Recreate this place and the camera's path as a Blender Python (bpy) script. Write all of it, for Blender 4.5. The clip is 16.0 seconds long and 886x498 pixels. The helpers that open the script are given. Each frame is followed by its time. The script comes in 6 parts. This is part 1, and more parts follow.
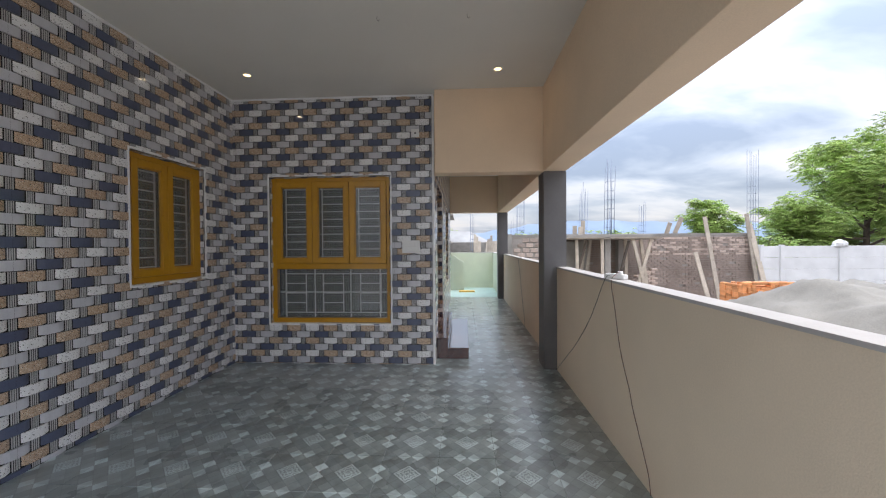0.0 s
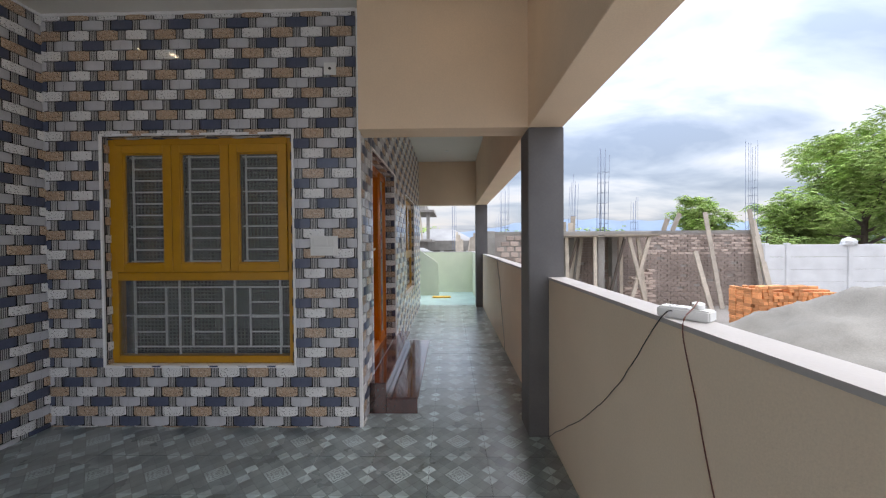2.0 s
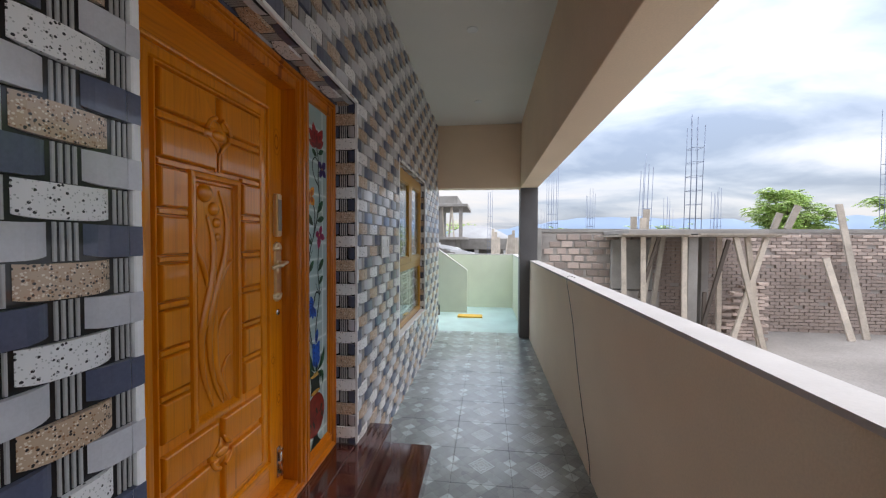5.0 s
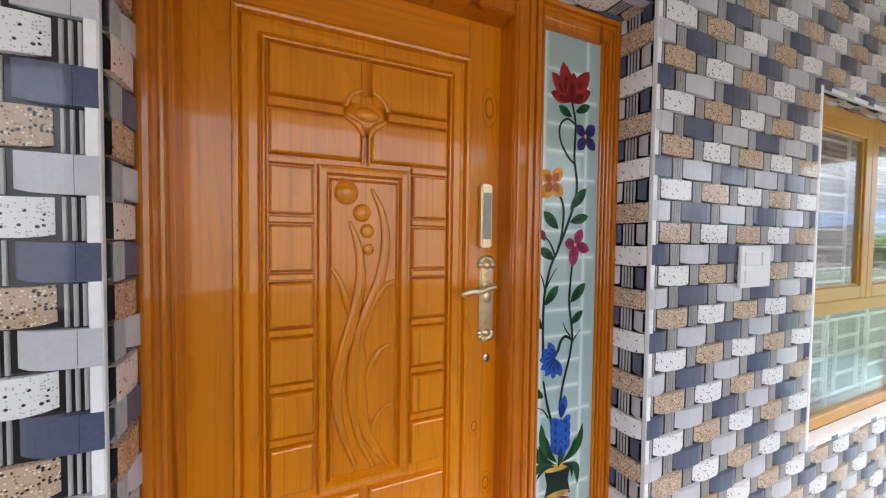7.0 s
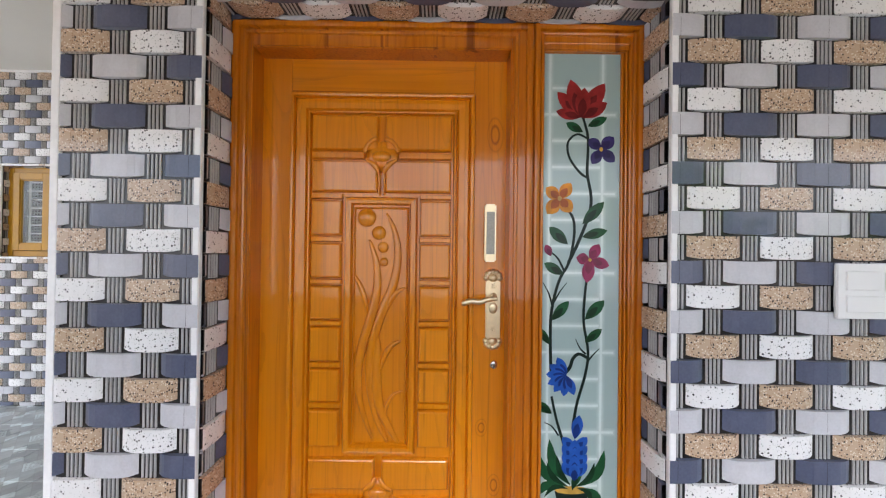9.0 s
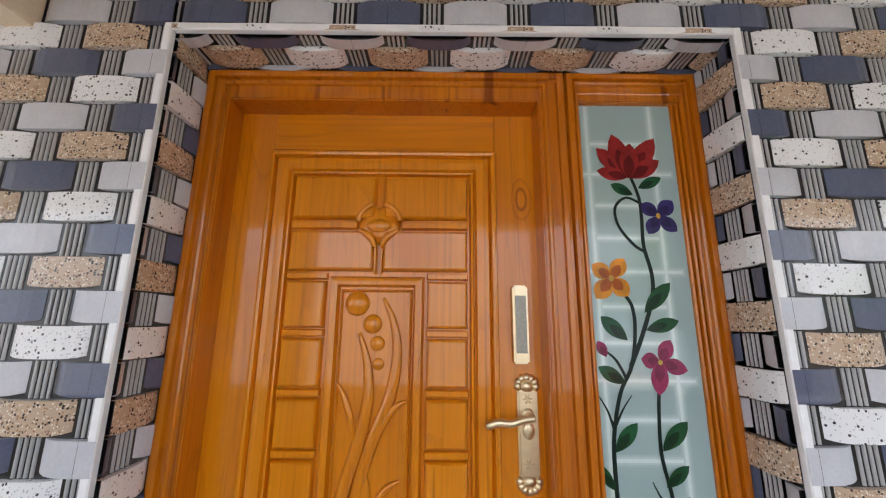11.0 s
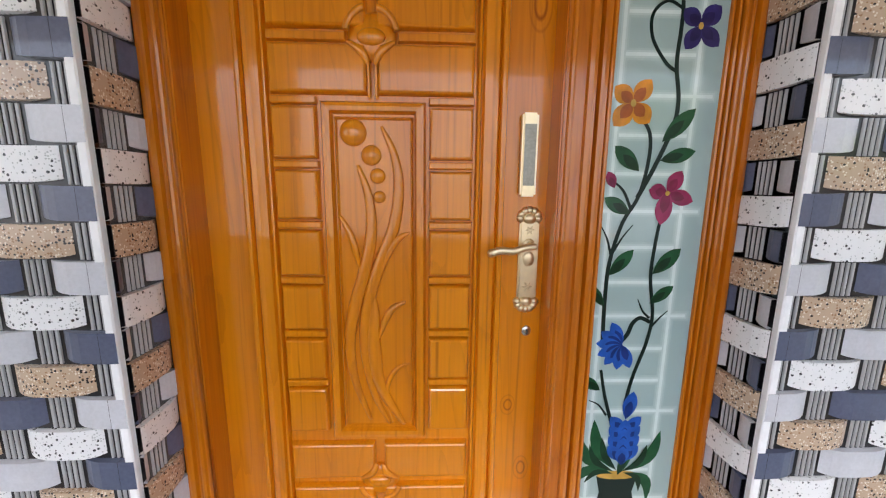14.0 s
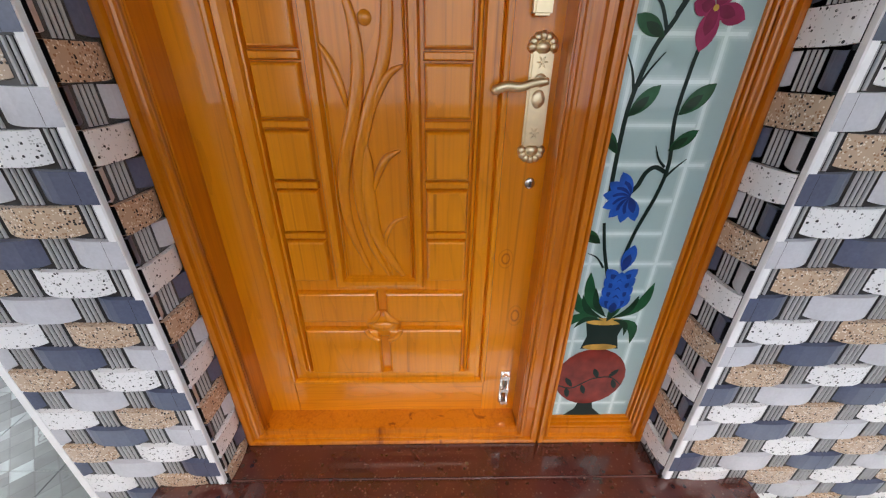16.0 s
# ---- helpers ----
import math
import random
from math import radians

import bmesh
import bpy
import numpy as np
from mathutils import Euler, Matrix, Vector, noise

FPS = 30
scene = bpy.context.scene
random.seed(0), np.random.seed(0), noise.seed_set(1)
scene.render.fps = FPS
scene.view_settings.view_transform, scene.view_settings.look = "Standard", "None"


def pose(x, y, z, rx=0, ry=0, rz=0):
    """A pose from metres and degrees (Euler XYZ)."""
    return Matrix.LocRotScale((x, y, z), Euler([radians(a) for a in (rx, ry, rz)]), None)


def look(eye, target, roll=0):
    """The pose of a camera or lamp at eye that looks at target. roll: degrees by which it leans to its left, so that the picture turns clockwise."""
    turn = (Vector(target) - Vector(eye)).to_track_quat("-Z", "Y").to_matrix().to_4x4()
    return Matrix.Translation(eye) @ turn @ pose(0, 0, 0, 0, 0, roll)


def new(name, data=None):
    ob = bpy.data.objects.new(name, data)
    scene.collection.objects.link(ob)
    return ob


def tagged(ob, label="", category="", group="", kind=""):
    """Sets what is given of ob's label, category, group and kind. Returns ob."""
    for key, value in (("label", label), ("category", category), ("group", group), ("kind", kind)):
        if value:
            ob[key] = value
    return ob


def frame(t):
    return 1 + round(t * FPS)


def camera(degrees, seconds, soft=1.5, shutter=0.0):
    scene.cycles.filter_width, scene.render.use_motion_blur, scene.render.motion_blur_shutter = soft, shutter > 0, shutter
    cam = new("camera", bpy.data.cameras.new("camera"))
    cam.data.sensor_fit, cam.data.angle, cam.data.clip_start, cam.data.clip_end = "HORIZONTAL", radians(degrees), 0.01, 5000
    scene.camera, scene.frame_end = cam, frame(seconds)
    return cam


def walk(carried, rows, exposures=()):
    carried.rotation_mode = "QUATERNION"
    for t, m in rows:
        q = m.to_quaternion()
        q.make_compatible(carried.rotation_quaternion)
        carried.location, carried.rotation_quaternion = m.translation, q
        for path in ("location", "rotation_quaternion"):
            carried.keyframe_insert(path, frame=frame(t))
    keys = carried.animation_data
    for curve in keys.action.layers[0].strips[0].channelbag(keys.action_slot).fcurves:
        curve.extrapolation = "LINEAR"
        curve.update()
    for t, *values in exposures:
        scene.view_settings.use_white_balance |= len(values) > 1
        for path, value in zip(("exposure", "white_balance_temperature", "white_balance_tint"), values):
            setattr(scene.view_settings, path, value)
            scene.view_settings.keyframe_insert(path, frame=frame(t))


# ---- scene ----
cam = camera(101.3, 16.0, 1.2)
PATH = [
    (0, (-0.033, -0.269, 1.528), (-0.142, 1.728, 1.502), -0.4),
    (0.5, (0.093, 0.018, 1.54), (-0.012, 2.015, 1.505), -0.3),
    (1, (0.185, 0.421, 1.505), (0.098, 2.419, 1.469), -0.3),
    (1.5, (0.262, 0.89, 1.524), (0.207, 2.889, 1.486), -0.4),
    (2, (0.339, 1.362, 1.519), (0.299, 3.361, 1.484), -0.4),
    (2.5, (0.373, 1.842, 1.523), (0.336, 3.841, 1.483), -0.2),
    (3, (0.413, 2.342, 1.517), (0.378, 4.342, 1.474), -0.2),
    (3.2, (0.429, 2.521, 1.529), (0.392, 4.52, 1.485), -0.1),
    (5.3, (0.399, 4.174, 1.567), (0.046, 6.142, 1.517), 0.5),
    (5.5, (0.38, 4.257, 1.549), (-0.114, 6.195, 1.511), 0.0),
    (5.6, (0.384, 4.292, 1.545), (-0.192, 6.207, 1.506), 0.1),
    (6, (0.376, 4.529, 1.584), (-0.625, 6.259, 1.523), 0.9),
    (6.5, (0.387, 4.785, 1.611), (-1.116, 6.103, 1.537), 1.1),
    (7, (0.44, 5.057, 1.611), (-1.387, 5.869, 1.546), 0.7),
    (7.5, (0.514, 5.337, 1.605), (-1.461, 5.643, 1.542), 0.5),
    (8, (0.621, 5.47, 1.604), (-1.376, 5.567, 1.562), 0.5),
    (8.5, (0.712, 5.504, 1.589), (-1.288, 5.519, 1.57), 0.7),
    (9, (0.706, 5.495, 1.612), (-1.294, 5.504, 1.628), 0.7),
    (9.5, (0.574, 5.459, 1.681), (-1.417, 5.509, 1.861), 1.0),
    (9.6, (0.56, 5.476, 1.695), (-1.428, 5.495, 1.909), 0.6),
    (9.7, (0.528, 5.466, 1.686), (-1.452, 5.494, 1.974), 1.1),
    (11.8, (0.397, 5.451, 1.684), (-1.562, 5.45, 2.084), 0.5),
    (12, (0.396, 5.437, 1.681), (-1.576, 5.462, 2.016), 0.6),
    (12.5, (0.383, 5.419, 1.672), (-1.609, 5.483, 1.833), 0.5),
    (13, (0.37, 5.422, 1.659), (-1.629, 5.478, 1.645), 0.5),
    (13.5, (0.359, 5.418, 1.631), (-1.632, 5.486, 1.459), 0.7),
    (14, (0.348, 5.422, 1.598), (-1.623, 5.488, 1.266), 0.6),
    (14.5, (0.345, 5.418, 1.562), (-1.593, 5.494, 1.071), 0.6),
    (15, (0.339, 5.431, 1.525), (-1.557, 5.479, 0.888), 0.8),
    (15.5, (0.328, 5.439, 1.501), (-1.516, 5.477, 0.727), 0.6),
    (15.8, (0.297, 5.45, 1.507), (-1.491, 5.481, 0.611), 0.4),
    (16, (0.318, 5.444, 1.485), (-1.464, 5.48, 0.576), 0.5),
]
EXPOSURES = [(0.0, 1.4, 7150, 16), (3.0, 1.35, 7150, 16), (5.5, 1.4, 7150, 16), (6.5, 2.3, 7250, 16), (7.5, 2.85, 7250, 16), (8.0, 2.95, 7250, 16), (9.0, 2.7, 7250, 16), (12.5, 2.72, 7250, 16), (14.0, 2.75, 7250, 16), (16.0, 2.45, 7250, 16)]
walk(cam, [(t, look(eye, target, roll)) for t, eye, target, roll in PATH], EXPOSURES)

# ---------------------------------------------------------------- light
world = bpy.data.worlds.new("sky")
scene.world = world
world.use_nodes = True
wn, wl = world.node_tree.nodes, world.node_tree.links
wn.clear()
SUN_EL, SUN_AZ = radians(54), radians(72)


def sky_world():
    out = wn.new("ShaderNodeOutputWorld")
    bg = wn.new("ShaderNodeBackground")
    bg.inputs[1].default_value = SKY_STRENGTH
    sky = wn.new("ShaderNodeTexSky")
    sky.sky_type, sky.sun_disc = "NISHITA", False
    sky.sun_elevation, sky.sun_rotation = SUN_EL, SUN_AZ
    sky.dust_density, sky.air_density = 1.5, 1.2
    tc = wn.new("ShaderNodeTexCoord")
    sep = wn.new("ShaderNodeSeparateXYZ")
    wl.new(tc.outputs["Generated"], sep.inputs[0])
    up = wn.new("ShaderNodeMath")
    up.operation, up.inputs[1].default_value = "MAXIMUM", 0.0
    wl.new(sep.outputs[2], up.inputs[0])
    lift = wn.new("ShaderNodeMath")
    lift.operation, lift.inputs[1].default_value = "ADD", 0.22
    wl.new(up.outputs[0], lift.inputs[0])
    # clouds lie on a flat layer overhead
    flat = wn.new("ShaderNodeVectorMath")
    flat.operation = "DIVIDE"
    both = wn.new("ShaderNodeCombineXYZ")
    for i in range(3):
        wl.new(lift.outputs[0], both.inputs[i])
    wl.new(tc.outputs["Generated"], flat.inputs[0])
    wl.new(both.outputs[0], flat.inputs[1])
    mp = wn.new("ShaderNodeMapping")
    mp.inputs["Scale"].default_value = (0.85, 1.35, 0.6)
    mp.inputs["Rotation"].default_value = (0, 0, radians(-28))
    mp.inputs["Location"].default_value = (2.3, 0.9, 0.0)
    wl.new(flat.outputs[0], mp.inputs[0])
    n1 = wn.new("ShaderNodeTexNoise")
    n1.inputs["Scale"].default_value, n1.inputs["Detail"].default_value = 1.25, 7
    n1.inputs["Roughness"].default_value, n1.inputs["Distortion"].default_value = 0.52, 0.35
    wl.new(mp.outputs[0], n1.inputs["Vector"])
    ramp = wn.new("ShaderNodeValToRGB")
    el = ramp.color_ramp.elements
    el[0].position, el[0].color = 0.33, (0.24, 0.33, 0.48, 1)
    el[1].position, el[1].color = 0.72, (0.69, 0.72, 0.77, 1)
    for p, c in ((0.43, (0.37, 0.47, 0.62, 1)), (0.54, (0.56, 0.64, 0.76, 1))):
        e = el.new(p)
        e.color = c
    wl.new(n1.outputs[0], ramp.inputs[0])
    # overcast: the zenith is brighter than the rim
    high = wn.new("ShaderNodeMapRange")
    high.inputs[1].default_value, high.inputs[2].default_value = 0.0, 0.9
    high.inputs[3].default_value, high.inputs[4].default_value = CLOUD_LOW, CLOUD_HIGH
    rise = wn.new("ShaderNodeMath")
    rise.operation, rise.inputs[1].default_value = "POWER", 1.7
    wl.new(up.outputs[0], rise.inputs[0])
    wl.new(rise.outputs[0], high.inputs[0])
    cloud = wn.new("ShaderNodeVectorMath")
    cloud.operation = "SCALE"
    wl.new(ramp.outputs[0], cloud.inputs[0])
    wl.new(high.outputs[0], cloud.inputs["Scale"])
    mix = wn.new("ShaderNodeMix")
    mix.data_type = "RGBA"
    mix.inputs[0].default_value = 0.88
    wl.new(sky.outputs[0], mix.inputs[6])
    wl.new(cloud.outputs[0], mix.inputs[7])
    wl.new(mix.outputs[2], bg.inputs[0])
    wl.new(bg.outputs[0], out.inputs[0])


SKY_STRENGTH, CLOUD_LOW, CLOUD_HIGH = 0.10, 4.5, 25.0
LAMP_GLOW, LAMP_WATTS = 1.5, 0.12
sky_world()
sun = new("sun", bpy.data.lights.new("sun", "SUN"))
sun.data.energy, sun.data.angle, sun.data.color = 0.55, radians(45), (1.0, 0.97, 0.93)
sun.matrix_world = look((0, 0, 0), (-math.sin(SUN_AZ) * math.cos(SUN_EL), -math.cos(SUN_AZ) * math.cos(SUN_EL), -math.sin(SUN_EL)))

# ---------------------------------------------------------------- materials


def material(name, color, rough=0.6, metal=0.0, grain=0.0, grain_scale=60.0, stain=0.0, stain_scale=3.0, bump=0.0, bump_scale=None, coat=0.0, vary=0.0):
    """A surface with fine grain, broad stains, fine relief and a small change from piece to piece."""
    m = bpy.data.materials.new(name)
    m.use_nodes = True
    n, l = m.node_tree.nodes, m.node_tree.links
    b = n["Principled BSDF"]
    b.inputs["Roughness"].default_value, b.inputs["Metallic"].default_value = rough, metal
    b.inputs["Coat Weight"].default_value = coat
    b.inputs["Coat Roughness"].default_value = 0.08
    tc = n.new("ShaderNodeTexCoord")
    col = n.new("ShaderNodeRGB")
    col.outputs[0].default_value = (*color, 1)
    last = col.outputs[0]

    def scaled(source, fac_node, lo, hi):
        r = n.new("ShaderNodeMapRange")
        r.inputs[1].default_value, r.inputs[2].default_value = 0.25, 0.75
        r.inputs[3].default_value, r.inputs[4].default_value = lo, hi
        l.new(fac_node, r.inputs[0])
        v = n.new("ShaderNodeVectorMath")
        v.operation = "SCALE"
        l.new(source, v.inputs[0])
        l.new(r.outputs[0], v.inputs["Scale"])
        return v.outputs[0]

    def noise_of(scale, detail=3.0):
        t = n.new("ShaderNodeTexNoise")
        t.inputs["Scale"].default_value, t.inputs["Detail"].default_value = scale, detail
        l.new(tc.outputs["Object"], t.inputs["Vector"])
        return t.outputs[0]

    if stain:
        last = scaled(last, noise_of(stain_scale, 5), 1 - stain, 1 + stain)
    g = None
    if grain or bump:
        g = noise_of(bump_scale or grain_scale, 3)
    if grain:
        last = scaled(last, noise_of(grain_scale, 2), 1 - grain, 1 + grain)
    if vary:
        oi = n.new("ShaderNodeObjectInfo")
        last = scaled(last, oi.outputs["Random"], 1 - vary, 1 + vary)
    l.new(last, b.inputs["Base Color"])
    if bump:
        bp = n.new("ShaderNodeBump")
        bp.inputs["Strength"].default_value, bp.inputs["Distance"].default_value = bump, 0.01
        l.new(g, bp.inputs["Height"])
        l.new(bp.outputs[0], b.inputs["Normal"])
    return m


def speckled(name, base, chips, rough, blotch=None):
    """Printed stone: flat chips of several colours in a pale ground."""
    m = bpy.data.materials.new(name)
    m.use_nodes = True
    n, l = m.node_tree.nodes, m.node_tree.links
    b = n["Principled BSDF"]
    b.inputs["Roughness"].default_value = rough
    tc = n.new("ShaderNodeTexCoord")
    last = n.new("ShaderNodeRGB")
    last.outputs[0].default_value = (*base, 1)
    last = last.outputs[0]
    if blotch:
        t = n.new("ShaderNodeTexNoise")
        t.inputs["Scale"].default_value, t.inputs["Detail"].default_value = 4.5, 8
        l.new(tc.outputs["Object"], t.inputs["Vector"])
        r = n.new("ShaderNodeMapRange")
        r.inputs[1].default_value, r.inputs[2].default_value = 0.36, 0.62
        l.new(t.outputs[0], r.inputs[0])
        mix = n.new("ShaderNodeMix")
        mix.data_type = "RGBA"
        l.new(r.outputs[0], mix.inputs[0])
        mix.inputs[6].default_value = (*blotch, 1)
        l.new(last, mix.inputs[7])
        last = mix.outputs[2]
    for scale, share, color in chips:
        v = n.new("ShaderNodeTexVoronoi")
        v.inputs["Scale"].default_value = scale
        l.new(tc.outputs["Object"], v.inputs["Vector"])
        pick = n.new("ShaderNodeSeparateColor")
        l.new(v.outputs["Color"], pick.inputs[0])
        chosen = n.new("ShaderNodeMath")
        chosen.operation, chosen.inputs[1].default_value = "LESS_THAN", share
        l.new(pick.outputs[0], chosen.inputs[0])
        near = n.new("ShaderNodeMath")
        near.operation, near.inputs[1].default_value = "LESS_THAN", 0.42
        l.new(v.outputs["Distance"], near.inputs[0])
        both = n.new("ShaderNodeMath")
        both.operation = "MULTIPLY"
        l.new(chosen.outputs[0], both.inputs[0])
        l.new(near.outputs[0], both.inputs[1])
        mix = n.new("ShaderNodeMix")
        mix.data_type = "RGBA"
        l.new(both.outputs[0], mix.inputs[0])
        l.new(last, mix.inputs[6])
        mix.inputs[7].default_value = (*color, 1)
        last = mix.outputs[2]
    l.new(last, b.inputs["Base Color"])
    return m


def glass_material(name, color, rough=0.0, through_part=0.75):
    """A pane: part of the light passes, the rest is mirrored by its gloss."""
    m = bpy.data.materials.new(name)
    m.use_nodes = True
    n, l = m.node_tree.nodes, m.node_tree.links
    b = n["Principled BSDF"]
    b.inputs["Base Color"].default_value = (*color, 1)
    b.inputs["Roughness"].default_value = rough
    b.inputs["Transmission Weight"].default_value = through_part
    b.inputs["IOR"].default_value = 1.45
    return m


def wood_material(name, dark, light, along="Z", rough=0.3, coat=0.75, scale=1.0, knots=()):
    """Varnished teak: fine long fibres, growth-ring lines that run into arches, a soft change of tone."""
    m = bpy.data.materials.new(name)
    m.use_nodes = True
    n, l = m.node_tree.nodes, m.node_tree.links
    b = n["Principled BSDF"]
    b.inputs["Roughness"].default_value, b.inputs["Coat Weight"].default_value = rough, coat
    b.inputs["Coat Roughness"].default_value = 0.07
    b.inputs["Specular IOR Level"].default_value = 0.2
    b.inputs["Coat IOR"].default_value = 1.6
    tc = n.new("ShaderNodeTexCoord")

    def grain(across, length, detail, distortion=0.0):
        mp = n.new("ShaderNodeMapping")
        s = [across * scale] * 3
        s["XYZ".index(along)] = length * scale
        mp.inputs["Scale"].default_value = s
        l.new(tc.outputs["Object"], mp.inputs[0])
        t = n.new("ShaderNodeTexNoise")
        t.inputs["Scale"].default_value, t.inputs["Detail"].default_value, t.inputs["Distortion"].default_value = 1.0, detail, distortion
        l.new(mp.outputs[0], t.inputs["Vector"])
        return t.outputs[0]

    def calc(op, a, c):
        k = n.new("ShaderNodeMath")
        k.operation = op
        for i, v in enumerate((a, c)):
            if isinstance(v, (int, float)):
                k.inputs[i].default_value = v
            else:
                l.new(v, k.inputs[i])
        return k.outputs[0]

    def ramp(v, p0, c0, p1, c1):
        r = n.new("ShaderNodeValToRGB")
        e = r.color_ramp.elements
        e[0].position, e[0].color = p0, (*c0, 1)
        e[1].position, e[1].color = p1, (*c1, 1)
        l.new(v, r.inputs[0])
        return r.outputs[0]

    def times(a, c, f):
        k = n.new("ShaderNodeMix")
        k.data_type, k.blend_type = "RGBA", "MULTIPLY"
        k.inputs[0].default_value = f
        l.new(a, k.inputs[6])
        l.new(c, k.inputs[7])
        return k.outputs[2]

    fibre = grain(110, 2.2, 3)
    field = grain(4.5, 0.55, 2, 0.3)
    base = ramp(calc("ADD", calc("MULTIPLY", field, 0.6), calc("MULTIPLY", fibre, 0.4)), 0.36, dark, 0.60, light)
    rings = calc("FRACT", calc("ADD", calc("MULTIPLY", field, 13.0), calc("MULTIPLY", fibre, 0.25)), 0.0)
    lines = ramp(rings, 0.0, (0.50, 0.36, 0.26), 0.22, (1, 1, 1))
    pores = ramp(grain(60, 1.1, 2), 0.30, (0.55, 0.42, 0.32), 0.40, (1, 1, 1))
    streak = ramp(grain(16, 0.35, 3, 0.6), 0.30, (0.34, 0.20, 0.12), 0.36, (1, 1, 1))
    tint = ramp(grain(2.2, 0.9, 2), 0.35, (0.86, 0.80, 0.70), 0.65, (1, 1, 1))
    col = times(times(times(times(base, lines, 0.24), pores, 0.35), streak, 0.8), tint, 0.8)
    sep = n.new("ShaderNodeSeparateXYZ")
    l.new(tc.outputs["Object"], sep.inputs[0])
    for ky, kz, size in knots:
        # an eye in the grain: a dark rim with fainter rings drawn out along the fibre
        dy = calc("ADD", calc("SUBTRACT", sep.outputs[1], ky), calc("MULTIPLY", calc("SUBTRACT", field, 0.5), 0.07))
        dz = calc("MULTIPLY", calc("SUBTRACT", sep.outputs[2], kz), 0.55)
        d = calc("DIVIDE", calc("SQRT", calc("ADD", calc("MULTIPLY", dy, dy), calc("MULTIPLY", dz, dz)), 0.0), size)
        rim = calc("ABSOLUTE", calc("SUBTRACT", d, 0.55), 0.0)
        col = times(col, ramp(rim, 0.02, (0.42, 0.22, 0.12), 0.16, (1, 1, 1)), 0.75)
        outer = calc("ABSOLUTE", calc("SUBTRACT", d, 1.05), 0.0)
        col = times(col, ramp(outer, 0.01, (0.62, 0.44, 0.30), 0.12, (1, 1, 1)), 0.5)
    l.new(col, b.inputs["Base Color"])
    bp = n.new("ShaderNodeBump")
    bp.inputs["Strength"].default_value, bp.inputs["Distance"].default_value = 0.06, 0.002
    l.new(fibre, bp.inputs["Height"])
    l.new(bp.outputs[0], b.inputs["Normal"])
    return m


def floor_tile_material():
    """Parking tile of 40 cm: a light diamond with a rosette, woven dark lozenges round it."""
    m = bpy.data.materials.new("floor_tile")
    m.use_nodes = True
    n, l = m.node_tree.nodes, m.node_tree.links
    b = n["Principled BSDF"]

    def calc(op, a, c=None, d=None):
        k = n.new("ShaderNodeMath")
        k.operation = op
        for i, v in enumerate((a, c, d)):
            if v is None:
                continue
            if isinstance(v, (int, float)):
                k.inputs[i].default_value = v
            else:
                l.new(v, k.inputs[i])
        return k.outputs[0]

    tc = n.new("ShaderNodeTexCoord")
    sep = n.new("ShaderNodeSeparateXYZ")
    l.new(tc.outputs["Object"], sep.inputs[0])
    x, y = calc("DIVIDE", sep.outputs[0], 0.4), calc("DIVIDE", sep.outputs[1], 0.4)
    a, c = calc("ADD", x, y), calc("SUBTRACT", x, y)
    aa, ac = calc("ABSOLUTE", a), calc("ABSOLUTE", c)
    far, near = calc("MAXIMUM", aa, ac), calc("MINIMUM", aa, ac)
    rosette = calc("LESS_THAN", far, 0.235)
    small = calc("MULTIPLY", calc("MULTIPLY", calc("GREATER_THAN", far, 0.5), calc("LESS_THAN", far, 0.75)), calc("MULTIPLY", calc("GREATER_THAN", near, 0.25), calc("LESS_THAN", near, 0.5)))
    ia, ic = calc("FLOOR", calc("MULTIPLY", a, 4)), calc("FLOOR", calc("MULTIPLY", c, 4))
    cell = n.new("ShaderNodeCombineXYZ")
    l.new(ia, cell.inputs[0])
    l.new(ic, cell.inputs[1])
    rnd = n.new("ShaderNodeTexWhiteNoise")
    l.new(cell.outputs[0], rnd.inputs[0])
    # joints between the lozenges
    fa, fc = calc("FRACT", calc("MULTIPLY", a, 4)), calc("FRACT", calc("MULTIPLY", c, 4))
    ea = calc("MINIMUM", calc("MINIMUM", fa, calc("SUBTRACT", 1, fa)), calc("MINIMUM", fc, calc("SUBTRACT", 1, fc)))
    groove = calc("MULTIPLY", calc("LESS_THAN", ea, 0.045), calc("SUBTRACT", 1, rosette))
    ring = calc("SINE", calc("MULTIPLY", calc("ADD", far, calc("MULTIPLY", calc("SINE", calc("MULTIPLY", calc("ARCTAN2", y, x), 8)), 0.018)), 75))
    carve = calc("MULTIPLY", rosette, calc("MULTIPLY", calc("GREATER_THAN", ring, 0.25), calc("LESS_THAN", far, 0.2)))
    big = n.new("ShaderNodeTexNoise")
    big.inputs["Scale"].default_value, big.inputs["Detail"].default_value = 9.0, 6
    l.new(tc.outputs["Object"], big.inputs["Vector"])
    geo = n.new("ShaderNodeNewGeometry")
    dirt = n.new("ShaderNodeTexNoise")
    dirt.inputs["Scale"].default_value, dirt.inputs["Detail"].default_value = 1.6, 5
    l.new(geo.outputs["Position"], dirt.inputs["Vector"])
    tone = calc("ADD", 0.18, calc("MULTIPLY", rnd.outputs[0], 0.12))
    tone = calc("ADD", tone, calc("MULTIPLY", small, 0.29))
    tone = calc("ADD", tone, calc("MULTIPLY", rosette, 0.27))
    tone = calc("MULTIPLY", tone, calc("SUBTRACT", 1, calc("MULTIPLY", groove, 0.20)))
    tone = calc("MULTIPLY", tone, calc("SUBTRACT", 1, calc("MULTIPLY", carve, 0.45)))
    tone = calc("MULTIPLY", tone, calc("ADD", 0.35, calc("MULTIPLY", big.outputs[0], 1.3)))
